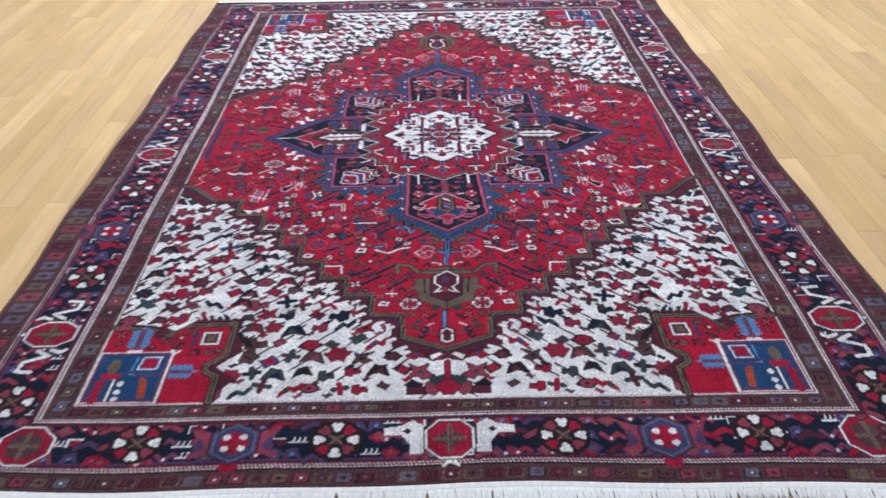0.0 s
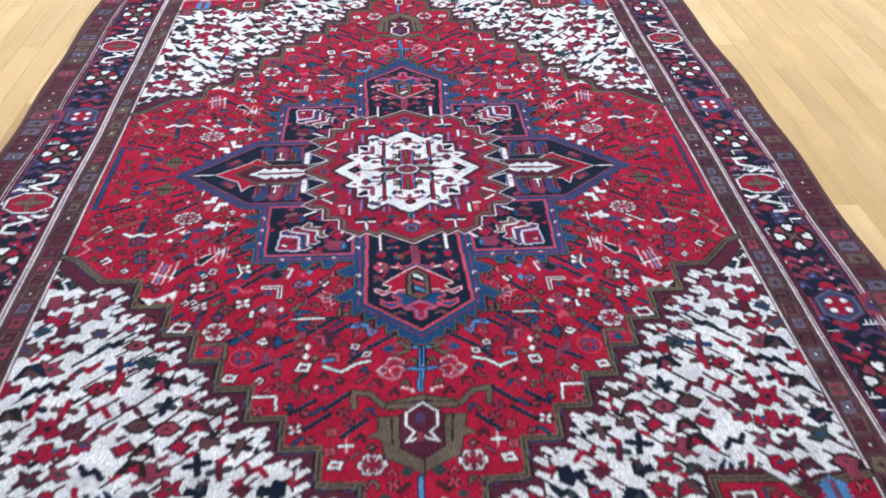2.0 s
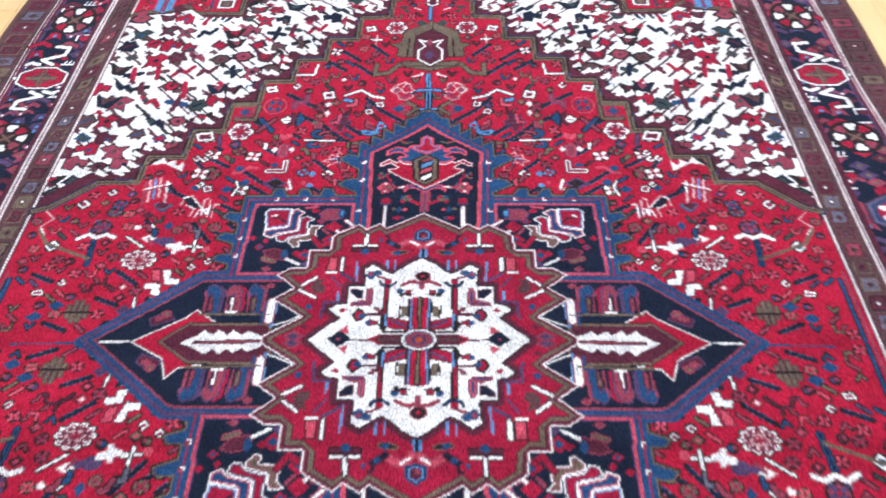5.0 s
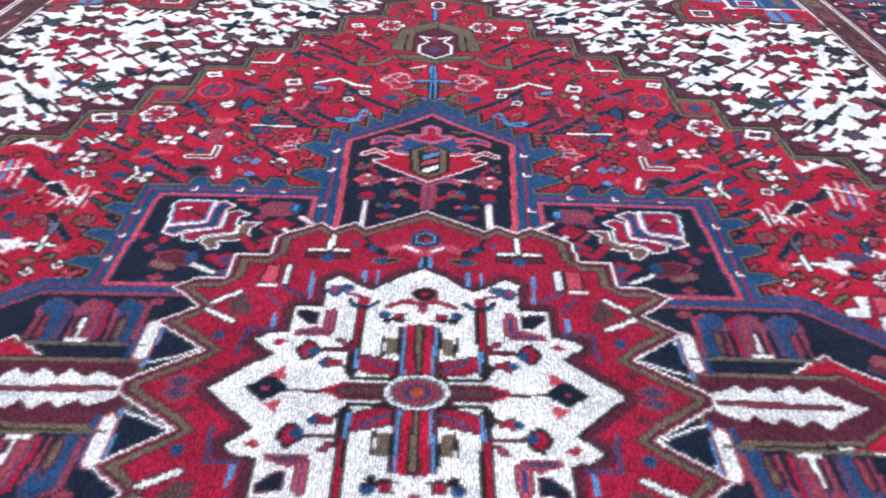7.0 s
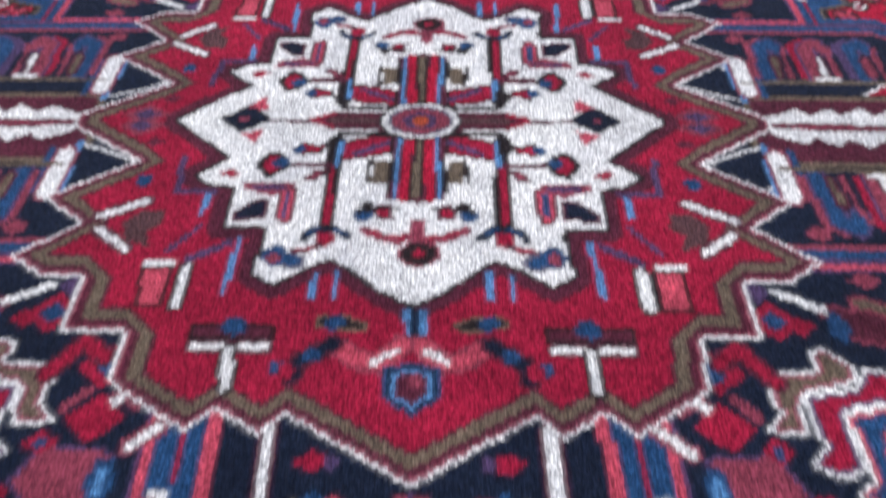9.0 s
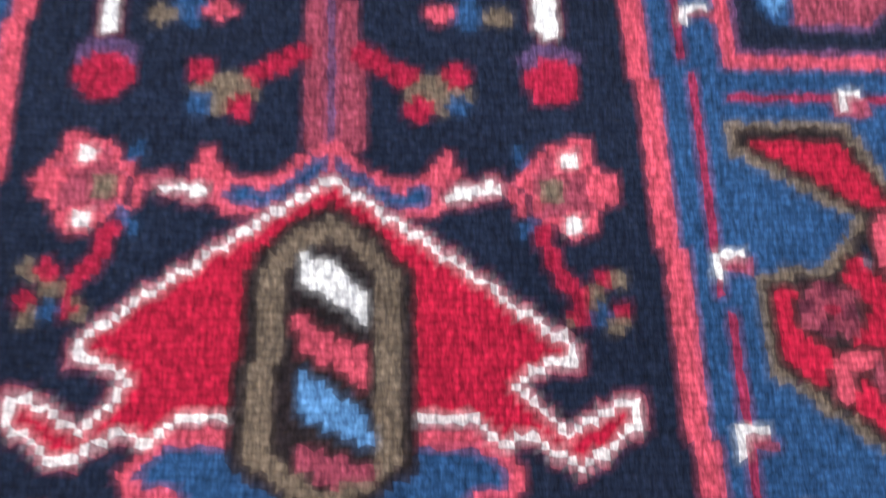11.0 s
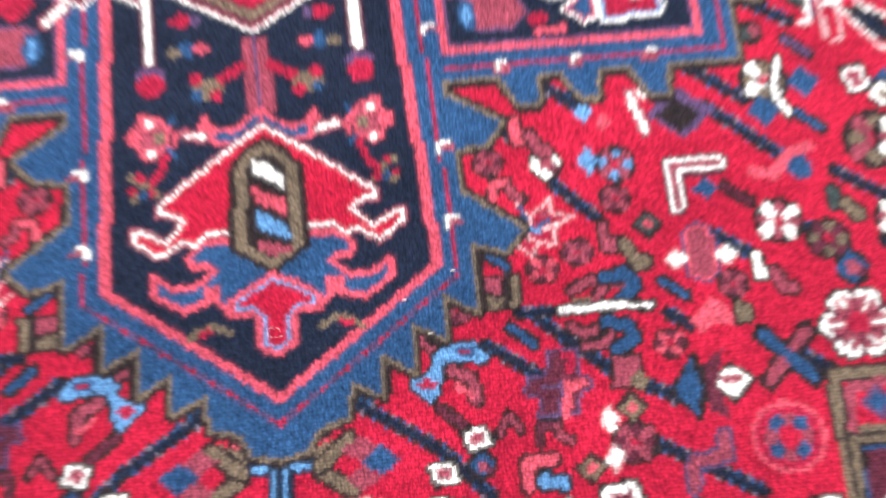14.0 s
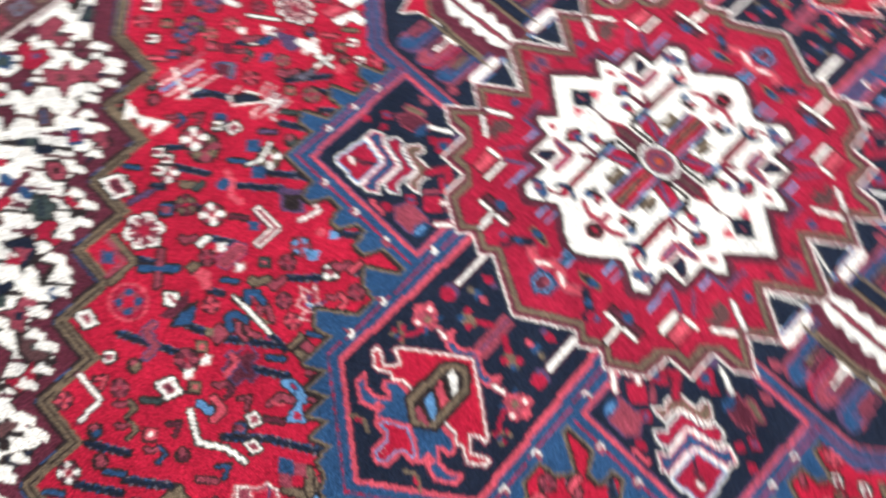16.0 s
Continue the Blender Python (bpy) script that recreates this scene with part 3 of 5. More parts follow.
line("rose", [(806, -1120), (806, -1056)], 8, edge="violet")
for k in range(4):
    gem("sky", 690 - 13 * k, -1188, 10, 13)
    gem("sky", 690 - 13 * k, -1212, 10, 13)
poly("sky", [(702, -1200), (670, -1186), (626, -1200), (670, -1214)])
line("rose", [(695, -1200), (650, -1200)], 6, edge="violet")
bands([("dark", 1), ("ivory", 2), ("brown", 3), ("olive", 1)], [(594, -1064), (648, -1062), (649, -1114), (594, -1115)])
line("violet", [(648 + 16, -1062), (649 + 16, -1114)], 10)
disc("rose", 860, -1040, 14)
disc("maroon", 760, -1070, 16)


# red field with a stepped edge
EDGE = [(888, -345), (855, -356), (768, -434), (676, -436), (672, -520), (587, -520), (583, -612), (511, -612), (508, -695), (442, -695), (439, -772), (366, -772), (363, -848), (288, -848), (285, -924), (208, -924), (205, -1008), (120, -1012), (116, -1096), (0, -1140)]
RIM = [(x + 30 if x else 0, y - 34) for x, y in EDGE]
ring = lambda quarter: [p for part_of in (quarter, [(-x, y) for x, y in quarter[-2::-1]]) for p in part_of]
FULL = ring(RIM)
FULL = [(max(-888, min(888, x)), y) for x, y in FULL]
FULL = FULL + [(x, -y) for x, y in FULL[::-1]]
area("field", FULL, ONE)
bands([("dark", 1), ("maroon", 1)], FULL, ONE)
for s in (-1, 1):
    step = [(x, s * y) for x, y in ring(EDGE)]
    for dye, width in (("dark", 25), ("blue", 21), ("dark", 19), ("olive", 14)):
        line(dye, step, width, ONE)
    for x, y in EDGE[3:18:2]:
        for h in (-1, 1):
            gem("olive", h * (x - 6), s * (y + 4), 13, 11, ONE)
    line("dark", step, 2.4, ONE)
for (ax, ay), (bx, by) in zip(RIM[2:], RIM[3:]):
    for k in (0.2, 0.6):
        k, r = k + dice.uniform(0, 0.25), dice.uniform(0.6, 1.25)
        x, y = ax + (bx - ax) * k, ay + (by - ay) * k
        poly("ivory", [(x - 15 * r, y + 6 * r), (x - 8 * r, y + 13 * r), (x + 14, y + 4), (x + 12, y - 12)])
INNER = ring([(x - 7 if x else 0, y + 8) for x, y in EDGE])
INNER = INNER + [(x, -y) for x, y in INNER[::-1]]
poly("red", INNER, ONE)
poly("red", [(700, 0), (887, 0), (887, -316), (790, -344), (700, -344)])
poly("red", [(-700, 4), (700, 4), (700, -4), (-700, -4)], ONE)


# flowers, stems and leaves of the red field
stem([(164, -406), (209, -440)])
stem([(231, -392), (272, -421)])
stem([(235, -476), (273, -513)])
stem([(360, -388), (409, -423)])
stem([(377, -427), (442, -479)])
stem([(407, -246), (466, -284)])
stem([(412, -284), (436, -304)])
stem([(530, -373), (603, -414)])
stem([(363, -529), (397, -552)])
stem([(438, -529), (471, -551)])
stem([(473, -486), (524, -517)])
stem([(205, -581), (266, -631)])
stem([(266, -631), (316, -655)])
stem([(50, -630), (121, -675), (162, -715)])
stem([(165, -601), (220, -638)])
stem([(293, -687), (370, -728)])
stem([(404, -623), (440, -643)])
stem([(315, -589), (332, -600)])
stem([(503, -546), (518, -558)])
stem([(469, -250), (514, -306)])
stem([(514, -457), (557, -510)])
stem([(581, -403), (605, -432)])
stem([(590, -277), (623, -316)])
line("sky", [(2, -653), (4, -726)], 9, ENDS, edge="navy")
line("navy", [(2, -653), (4, -726)], 4, ENDS)
line("sky", [(-21, -679), (29, -679)], 7, ENDS, edge="navy")
line("sky", [(0, -641), (-3, -792)], 12, ENDS, edge="navy")
line("navy", [(0, -641), (-3, -792)], 4.5, ENDS)
line("olive", [(30, -670), (50, -661)], 9)
line("olive", [(29, -684), (54, -700)], 9, edge="dark")
line("olive", [(29, -681), (53, -662)], 9, edge="dark")
gem("rose", 61, -670, 14, 10)
gem("rose", 63, -692, 14, 10)
gem("blue", 77, -680, 16, 12)
bud(232, -461)
hook(288, -531)
flower(291, -466, 'rose', 'sky', 8)
gem("sky", 268, -462, 9, 12)
angle(357, -484)
line("ivory", [(312, -412), (321, -441)], 5.2, edge="rose")
gem("ivory", 326, -410, 10, 8)
gem("violet", 353, -429, 30, 22)
gem("dark", 351, -431, 20, 14)
hook(223, -439, 'pink', 'rose', 12)
flower(429, -409, 'ivory', 'olive', 10)
line("ivory", [(445, -392), (435, -419), (445, -438)], 4.7, edge="dark")
gem("blue", 462, -412, 15, 13)
gem("blue", 423, -434, 15, 13)
lozenge(507, -413, 'ivory', 'rose', 11, 13)
gem("blue", 533, -418, 16, 13)
flower(513, -464, 'rose', 'olive', 13)
line("pink", [(404, -482), (423, -485), (440, -468), (456, -465)], 9)
disc("blue", 445, -481, 10)
white_beast(509, -356)
line("ivory", [(481, -237), (513, -238)], 5.7, edge="dark")
line("ivory", [(497, -224), (498, -254)], 5.7, edge="dark")
disc("pink", 470, -231, 9)
disc("violet", 562, -253, 18, 14)
gem("ivory", 603, -262, 20, 11)
gem("violet", 584, -256, 13, 10)
hook(515, -283, 'grey', 'rose', 18)
flower(465, -294, 'rose', 'olive', 8)
bud(607, -295, 'ivory', 'ivory', 8)
line("grey", [(582, -360), (596, -347), (611, -363)], 8, edge="blue")
gem("blue", 568, -299, 10, 14)
flower(419, -523, 'ivory', 'crimson', 10)
bands([("violet", 1), ("pink", 1), ("rose", 1)], [(336, -526), (348, -517), (363, -523), (365, -559), (352, -570), (336, -562)])
gem("ivory", 329, -547, 9, 11)
gem("ivory", 371, -547, 9, 11)
hook(408, -565, 'ivory', 'rose', 13)
flower(517, -528, 'ivory', 'crimson', 9)
bud(472, -566, 'blue', 'rose', 12)
bud(536, -513, 'ivory', 'rose', 9)
flower(457, -541, 'maroon', 'olive', 9)
hook(478, -513, 'green', 'olive', 10)
lozenge(547, -588, 'ivory', 'crimson', 20, 16)
line("violet", [(511, -564), (518, -597)], 8, edge="maroon")
lattice(468, -610, 31, 28)
leaf_cross(407, -630, 'rose', 'blue', 18)
gem("dark", 359, -646, 22, 17)
gem("ivory", 359, -646, 16, 12)
line("rose", [(351, -645), (366, -645)], 4.5)
poly("dark", [(307, -649), (332, -618), (342, -649), (330, -676)])
poly("blue", [(312, -649), (328, -625), (334, -649), (327, -669)])
poly("maroon", [(337, -632), (356, -618), (348, -646), (354, -675), (337, -666)])
poly("pink", [(332, -597), (352, -580), (366, -588), (368, -603), (351, -600), (341, -607)])
bands([("dark", 1), ("olive", 1)], [(367, -580), (387, -588), (384, -603), (368, -603)])
stem([(195, -579), (231, -580)])
line("rose", [(239, -565), (257, -557), (265, -565), (257, -574)], 6, edge="dark")
line("olive", [(240, -573), (251, -573)], 4)
line("blue", [(267, -557), (284, -555), (293, -564), (280, -575)], 9, edge="dark")
line("rose", [(275, -565), (283, -565)], 4)
line("rose", [(235, -593), (246, -600), (260, -595)], 6, edge="dark")
line("blue", [(264, -592), (282, -596), (286, -606), (269, -614)], 9, edge="dark")
line("rose", [(245, -609), (259, -609), (267, -602)], 6, edge="dark")
line("ivory", [(228, -579), (302, -581)], 5, edge="dark")
bands([("dark", 1), ("rose", 1)], [(263, -618), (289, -618), (291, -644), (261, -644)])
gem("olive", 286, -638, 9, 8)
bands([("violet", 1), ("maroon", 1)], [(213, -610), (239, -609), (238, -629), (248, -633), (246, -644), (237, -646), (235, -661), (201, -660), (203, -645), (191, -642), (194, -629), (209, -628)])
line("crimson", [(227, -615), (234, -614), (231, -625)], 7)
line("pink", [(226, -637), (224, -659)], 8)
line("pink", [(229, -638), (241, -637)], 6)
line("violet", [(207, -638), (224, -636), (218, -659)], 3)
bands([("dark", 1), ("sky", 1)], [(119, -604), (138, -594), (157, -597), (170, -610), (164, -618), (140, -613), (132, -616), (128, -635), (119, -645), (101, -628), (101, -621), (120, -615)])
bands([("blue", 1), ("crimson", 1)], [(140, -602), (157, -602), (154, -609), (142, -609)])
gem("crimson", 116, -627, 9, 6)
line("rose", [(136, -618), (152, -626), (154, -642)], 8, edge="dark")
line("pink", [(140, -631), (151, -639)], 5)
lozenge(152, -671, 'ivory', 'rose', 11, 10)
lozenge(125, -694, 'ivory', 'rose', 11, 10)
bud(155, -691, 'blue', 'rose', 9)
flower(276, -685, 'rose', 'maroon', 9)
gem("ivory", 258, -666, 9, 11)
gem("ivory", 259, -695, 9, 11)
line("pink", [(189, -709), (189, -693), (210, -691)], 9, edge="dark")
line("sky", [(201, -706), (218, -709)], 9, edge="dark")
medal(397, -691)
line("olive", [(437, -692), (440, -649), (491, -647)], 8, edge="dark")
line("rose", [(448, -689), (451, -659), (493, -656)], 8)
gem("violet", 472, -672, 16, 14)
gem("blue", 471, -671, 9, 8)
line("rose", [(317, -720), (320, -703), (346, -700), (347, -686)], 9, edge="violet")
bands([("dark", 1), ("olive", 1)], [(167, -546), (188, -547), (186, -577), (164, -578)])
bands([("dark", 1), ("rose", 1)], [(167, -548), (187, -548), (185, -565), (167, -564)])
bands([("dark", 1), ("olive", 1)], [(188, -548), (201, -548), (198, -576), (186, -577)])
bands([("ivory", 1), ("crimson", 1)], [(204, -488), (212, -502), (235, -486), (232, -500), (250, -505), (234, -514), (233, -529), (218, -525), (213, -539), (203, -529), (183, -523), (201, -517), (193, -505), (206, -503)])
line("ivory", [(210, -500), (216, -515), (236, -510)], 3)
line("ivory", [(201, -517), (214, -521), (217, -526)], 3)
line("blue", [(206, -494), (213, -515), (229, -506)], 4)
line("sky", [(209, -513), (221, -515)], 3.4)
line("rose", [(223, -503), (230, -498)], 3.2)
gem("sky", 270, -423, 9, 9)
disc("pink", 286, -432, 6)
line("rose", [(591, -245), (603, -262)], 7)
# outer parts of the field
lattice(608, -202, 38, 27, 'ivory', 'rose', 10)
lattice(608, -202, 19, 13, 'blush', 'rose', 6)
for block, dye in (([(-36, 2), (-10, 4), (2, -34), (-14, -36), (-16, -14), (-36, -10)], "ivory"), ([(-4, 30), (12, 30), (14, 14), (32, 12), (30, 0), (0, 2)], "ivory"), ([(4, -6), (20, -8), (26, -36), (10, -36)], "pink")):
    block = [(545 + u, -139 + v) for u, v in block]
    line("maroon", block + block[:1], 6)
    poly(dye, block)
poly("ivory", [(515, -228), (530, -226), (532, -218), (544, -218), (544, -230), (560, -234), (558, -246), (540, -246), (536, -254), (526, -252), (526, -242), (515, -240)])
bud(491, -181, 'ivory', 'rose', 8)
bud(458, -197, 'ivory', 'rose', 8)
line("ivory", [(610, -237), (652, -267)], 4.7, edge="dark")
disc("ivory", 636, -294, 8)
for u, dye in ((-22, "ivory"), (-4, "ivory"), (8, "sky"), (18, "ivory"), (28, "rose")):
    line(dye, [(618 + u, -392 + abs(u)), (628 + u, -450 + abs(u) / 2)], 6)
line("ivory", [(596, -432), (656, -412)], 5)
line("rose", [(600, -424), (652, -404)], 4)
poly("dark", [(575, -465), (657, -518), (672, -489), (620, -511)])
poly("ivory", [(580, -471), (582, -508), (599, -491), (604, -513), (624, -501), (636, -519), (663, -493), (629, -498)])
lozenge(553, -595, 'ivory', 'maroon', 26, 20)
bud(779, -365, 'ivory', 'rose', 13)
bud(808, -241, 'ivory', 'blue', 14)
bud(724, -402, 'ivory', 'rose', 9)
line("ivory", [(680, -266), (700, -274), (719, -264), (738, -274), (760, -262)], 9, edge="rose")
line("blue", [(716, -190), (722, -254)], 10, edge="navy")
line("navy", [(716, -190), (722, -254)], 4)
line("violet", [(706, -284), (712, -312)], 6, edge="grey")
line("violet", [(736, -284), (730, -312)], 6, edge="grey")
flower(716, -295, 'violet', 'rose', 11)
flower(700, -341, 'violet', 'olive', 9)
for u in (-18, -6, 6, 18):
    line("olive" if u % 4 else "rose", [(695 + u, -38 - abs(u)), (697 + u, -98 + abs(u))], 7, edge="brown")
line("dark", [(668, -66), (724, -66)], 6)
lozenge(794, -115, 'ivory', 'maroon', 13, 9)
bud(752, -141, 'ivory', 'rose', 8)
gem("blue", 779, -55, 18, 13)
gem("blue", 743, -83, 18, 13)
gem("violet", 603, -70, 16, 14)
line("ivory", [(580, -50), (588, -101)], 4.7, edge="dark")
hook(607, -285, 'blue', 'rose', 14)
gem("maroon", 625, -332, 16, 12)
gem("maroon", 599, -361, 16, 12)
line("blue", [(646, -7), (801, -9)], 4.5, SIDES)
gem("blue", 660, -7, 24, 14, SIDES)
bud(527, -427, 'ivory', 'olive', 9)
flower(695, -363, 'blue', 'rose', 9)
line("olive", [(719, -206), (826, -250), (855, -291)], 8)
line("blue", [(866, -6), (866, -150)], 8, edge="navy")
line("rose", [(878, -2), (878, -170)], 6)
line("ivory", [(836, -274), (855, -298), (832, -321), (857, -344)], 3.6)
flower(535, -464, 'ivory', 'rose', 11)
bud(555, -516, 'ivory', 'rose', 9)
bud(530, -534, 'ivory', 'rose', 9)
# palmette at the tip of the field
paired_leaf(64, -736)
line("sky", [(-6, -742), (31, -739)], 6, edge="navy")
line("ivory", [(117, -714), (148, -721), (178, -741), (219, -724)], 5.8, edge="dark")
lozenge(262, -725, 'ivory', 'maroon', 18, 16)
lozenge(417, -746, 'ivory', 'rose', 17, 13)
bud(351, -755, 'ivory', 'rose', 9)
line("ivory", [(307, -829), (312, -795), (358, -796)], 5.8, edge="maroon")
flower(262, -878, 'ivory', 'maroon', 8)
line("olive", [(-3, -813), (84, -830), (111, -800), (149, -794), (145, -829)], 12, edge="dark")
line("olive", [(-3, -830), (70, -833)], 14, edge="dark")
bands([("dark", 1), ("olive", 1)], [(43, -854), (97, -856), (92, -888), (120, -905), (87, -912), (78, -955), (14, -986), (-4, -1000), (-4, -955), (43, -926)])
line("dark", [(65, -859), (61, -924)], 4.5)
bands([("dark", 1), ("maroon", 1)], [(0, -818), (49, -854), (47, -934), (0, -963), (-47, -934), (-49, -854)], ENDS)
bands([("ivory", 2), ("maroon", 1)], [(0, -823), (36, -848), (36, -881), (19, -897), (38, -923), (15, -917), (0, -909), (-15, -917), (-38, -923), (-19, -897), (-36, -881), (-36, -848)], ENDS)
disc("violet", -4, -863, 11, 14, ENDS)
disc("rose", -4, -909, 8, 12, ENDS)
lattice(101, -968, 30, 25, 'ivory', 'rose', 6)
lozenge(174, -965, 'ivory', 'maroon', 17, 13)
line("ivory", [(142, -922), (171, -923)], 4.7, edge="dark")
line("ivory", [(156, -905), (154, -938)], 4.7)
line("sky", [(-5, -1003), (-5, -1077)], 10, ENDS, edge="navy")
bands([("dark", 2), ("ivory", 2), ("maroon", 1)], [(0, -1060), (22, -1071), (22, -1114), (0, -1126), (-22, -1114), (-22, -1071)], ENDS)
line("rose", [(12, -1085), (42, -1083), (43, -1065)], 7)
line("ivory", [(35, -1047), (52, -1056)], 5.8)
gem("brown", 85, -1060, 20, 14)
gem("green", 75, -1039, 14, 9)
gem("green", 32, -987, 16, 14)
line("ivory", [(20, -793), (46, -786)], 5.0)
disc("ivory", 21, -796, 5)

# slanting stems and tiny leaves in what is left of the red ground
dice = random.Random(3)


def free(x, y, rx, ry):
    w = window((x - rx, x + rx), (y - ry, y + ry))
    return (chart[w] == INDEX["red"]).mean() > 0.97


for _ in range(190):
    x, y = dice.uniform(30, 850), dice.uniform(-1120, -20)
    if free(x, y, 26, 20):
        f = dice.uniform(0.5, 1.2)
        stem([(x - 24, y + 17 * f), (x + 24, y - 17 * f)])
for _ in range(7000):
    x, y = dice.uniform(16, 872), dice.uniform(-1140, -12)
    if not free(x, y, 12, 11):
        continue
    c, k = dice.choice(["blue", "maroon", "rose", "green", "maroon", "olive", "violet", "pink", "rose", "blue"]), dice.randrange(7)
    if k == 0:
        gem("dark", x, y, 15, 13)
        gem(c, x, y, 11, 9)
        gem("pink" if c != "pink" else "ivory", x, y, 5, 4.4)
    elif k > 4:
        flower(x, y, "rose" if k == 5 else "pink", "maroon" if c != "maroon" else "olive", 6.5)
    elif k == 1:
        line(c, [(x - 9, y + 7), (x + 9, y - 7)], 6, edge="dark")
    elif k == 2:
        disc("dark", x, y, 12, 11)
        disc(c, x - 3, y, 5.5)
        disc("rose", x + 4, y + 2, 4.5)
    elif k == 3:
        line("dark", [(x - 12, y - 8), (x - 10, y + 6), (x + 3, y + 6), (x + 5, y - 4), (x + 13, y - 8)], 10)
        line(c, [(x - 12, y - 8), (x - 10, y + 6), (x + 3, y + 6)], 5)
        line("rose", [(x + 3, y + 3), (x + 5, y - 4), (x + 12, y - 8)], 5)
    else:
        line("dark", [(x - 9, y - 8), (x, y + 6), (x + 9, y - 6)], 10)
        line(c, [(x - 8, y - 7), (x, y + 5), (x + 8, y - 5)], 4)


# white yarn that meets the red ground looks pink there
red_ground = np.isin(chart, (INDEX["red"], INDEX["crimson"])) & (piece == PIECES.index("field"))
beside = np.zeros_like(red_ground)
beside[:, 1:] |= red_ground[:, :-1]
beside[1:, :] |= red_ground[:-1, :]
beside[:, :-1] |= red_ground[:, 1:]
chart[(chart == INDEX["ivory"]) & beside] = INDEX["blush"]

PENDANT = [(0, -250), (124, -250), (137, -535), (0, -632), (-137, -535), (-124, -250)]
PENDANT_BAND = [(0, -250), (150, -250), (156, -400), (200, -425), (186, -440), (157, -445), (158, -478), (206, -512), (190, -528), (162, -520), (162, -574), (134, -558), (134, -593), (107, -579), (107, -616), (81, -600), (81, -632), (56, -620), (52, -646), (30, -652), (20, -668), (0, -672)]
PENDANT_BAND = PENDANT_BAND + [(-x, y) for x, y in PENDANT_BAND[-2:0:-1]]
SQUARE = [(157, -160), (392, -160), (386, -366), (157, -366)]
SQUARE_BAND = [(140, -150), (416, -150), (412, -190), (448, -202), (440, -214), (412, -214), (412, -246), (452, -262), (440, -276), (412, -272), (412, -306), (450, -324), (440, -338), (412, -334), (412, -388),
               (350, -388), (346, -412), (332, -412), (318, -388), (290, -388), (286, -410), (272, -410), (258, -388), (238, -388), (234, -412), (218, -412), (204, -388), (140, -388)]
ARM = [(230, -148), (455, -146), (642, 0), (455, 146), (230, 148)]
ARM_BAND = [(230, -172), (466, -170), (680, 0), (466, 170), (230, 172)]
area("square_panel", SQUARE_BAND)
area("side_arm", ARM_BAND, SIDES)
area("pendant", PENDANT_BAND, ENDS)
for dye, band in (("dark", 2), ("olive", 1)):
    for shape, sym in ((PENDANT_BAND, ENDS), (SQUARE_BAND, ALL)):
        line(dye, shape + shape[:1], band * 7, sym)
poly("blue", ARM_BAND, SIDES)
poly("blue", SQUARE_BAND)
poly("blue", PENDANT_BAND, ENDS)
line("violet", [(230, -160), (461, -158), (662, 0)], 9)
line("crimson", [(139, -250), (149, -543), (0, -647)], 2.8)
for k in range(9):
    line("violet", [(149 - 16.5 * k - 4, -546 - 11.5 * k), (149 - 16.5 * k - 9, -549 - 11.5 * k)], 5)
line("crimson", [(160, -378), (402, -378), (402, -160)], 4.5)
bands([("pink", 2), ("violet", 1), ("navy", 1)], SQUARE)
bands([("rose", 2), ("navy", 1)], ARM, SIDES)
bands([("pink", 3), ("navy", 1)], PENDANT, ENDS)
for y in (-340, -438, -498):
    line("rose", [(146, y - 3), (157, y - 4)], 4)
    line("ivory", [(145, y - 7), (145, y), (153, y)], 3.2)
for x in (205, 270, 335):
    box("rose", x - 5, -384, x + 9, -378)
    line("ivory", [(x, -382), (x, -376), (x + 7, -376)], 3)
for y in (-215, -265, -320):
    box("rose", 401, y - 4, 408, y + 8)
    line("ivory", [(399, y), (399, y + 6), (406, y + 6)], 3)


# inside the pendants
poly("rose", [(-11, -338), (-10, -401), (13, -401), (12, -338)], ENDS)
line("violet", [(0, -340), (1, -398)], 5, ENDS)
line("ivory", [(87, -299), (88, -353)], 7, edge="maroon")
disc("violet", 88, -364, 13, 6)
disc("crimson", 88, -373, 11, 10)
gem("crimson", 59, -320, 13, 7)
disc("violet", 48, -320, 5)
gem("blue", 56, -345, 9, 9)
gem("pink", 44, -345, 8, 5)
gem("olive", 68, -347, 8, 5)
line("crimson", [(12, -363), (42, -379)], 8)
disc("olive", 42, -380, 13, 9)
disc("crimson", 35, -385, 5)
disc("crimson", 50, -371, 5)
disc("blue", 50, -384, 5)
line("pink", [(1, -405), (14, -415), (22, -419), (37, -419), (45, -411)], 13)
line("pink", [(45, -417), (46, -403)], 5)
line("pink", [(33, -415), (45, -413)], 4)
line("blue", [(1, -406), (14, -416), (22, -420), (36, -419)], 7)
line("pink", [(2, -402), (1, -412)], 3, ENDS)
line("ivory", [(47, -418), (62, -415)], 4, edge="rose")
line("rose", [(62, -414), (71, -415)], 3)
bands([("pink", 1), ("rose", 1)], [(74, -411), (83, -399), (92, -397), (100, -396), (102, -406), (111, -412), (110, -420), (102, -422), (101, -431), (91, -433), (84, -429), (77, -423)])
disc("pink", 92, -405, 6, 5.5)
disc("pink", 102, -415, 6, 5.5)
disc("pink", 92, -428, 6, 5.5)
disc("ivory", 92, -404, 3)
disc("ivory", 92, -428, 3)
disc("rose", 94, -417, 5)
disc("olive", 84, -416, 5)
line("blue", [(72, -400), (75, -408)], 4.5)
line("blue", [(72, -431), (77, -426)], 4.5)
line("pink", [(75, -408), (70, -417), (74, -424)], 3)
line("crimson", [(80, -431), (84, -444), (92, -452)], 6)
gem("olive", 89, -460, 5, 4.5)
gem("olive", 107, -447, 5, 4.5)
gem("olive", 105, -463, 5, 4.5)
gem("crimson", 92, -459, 5, 4.5)
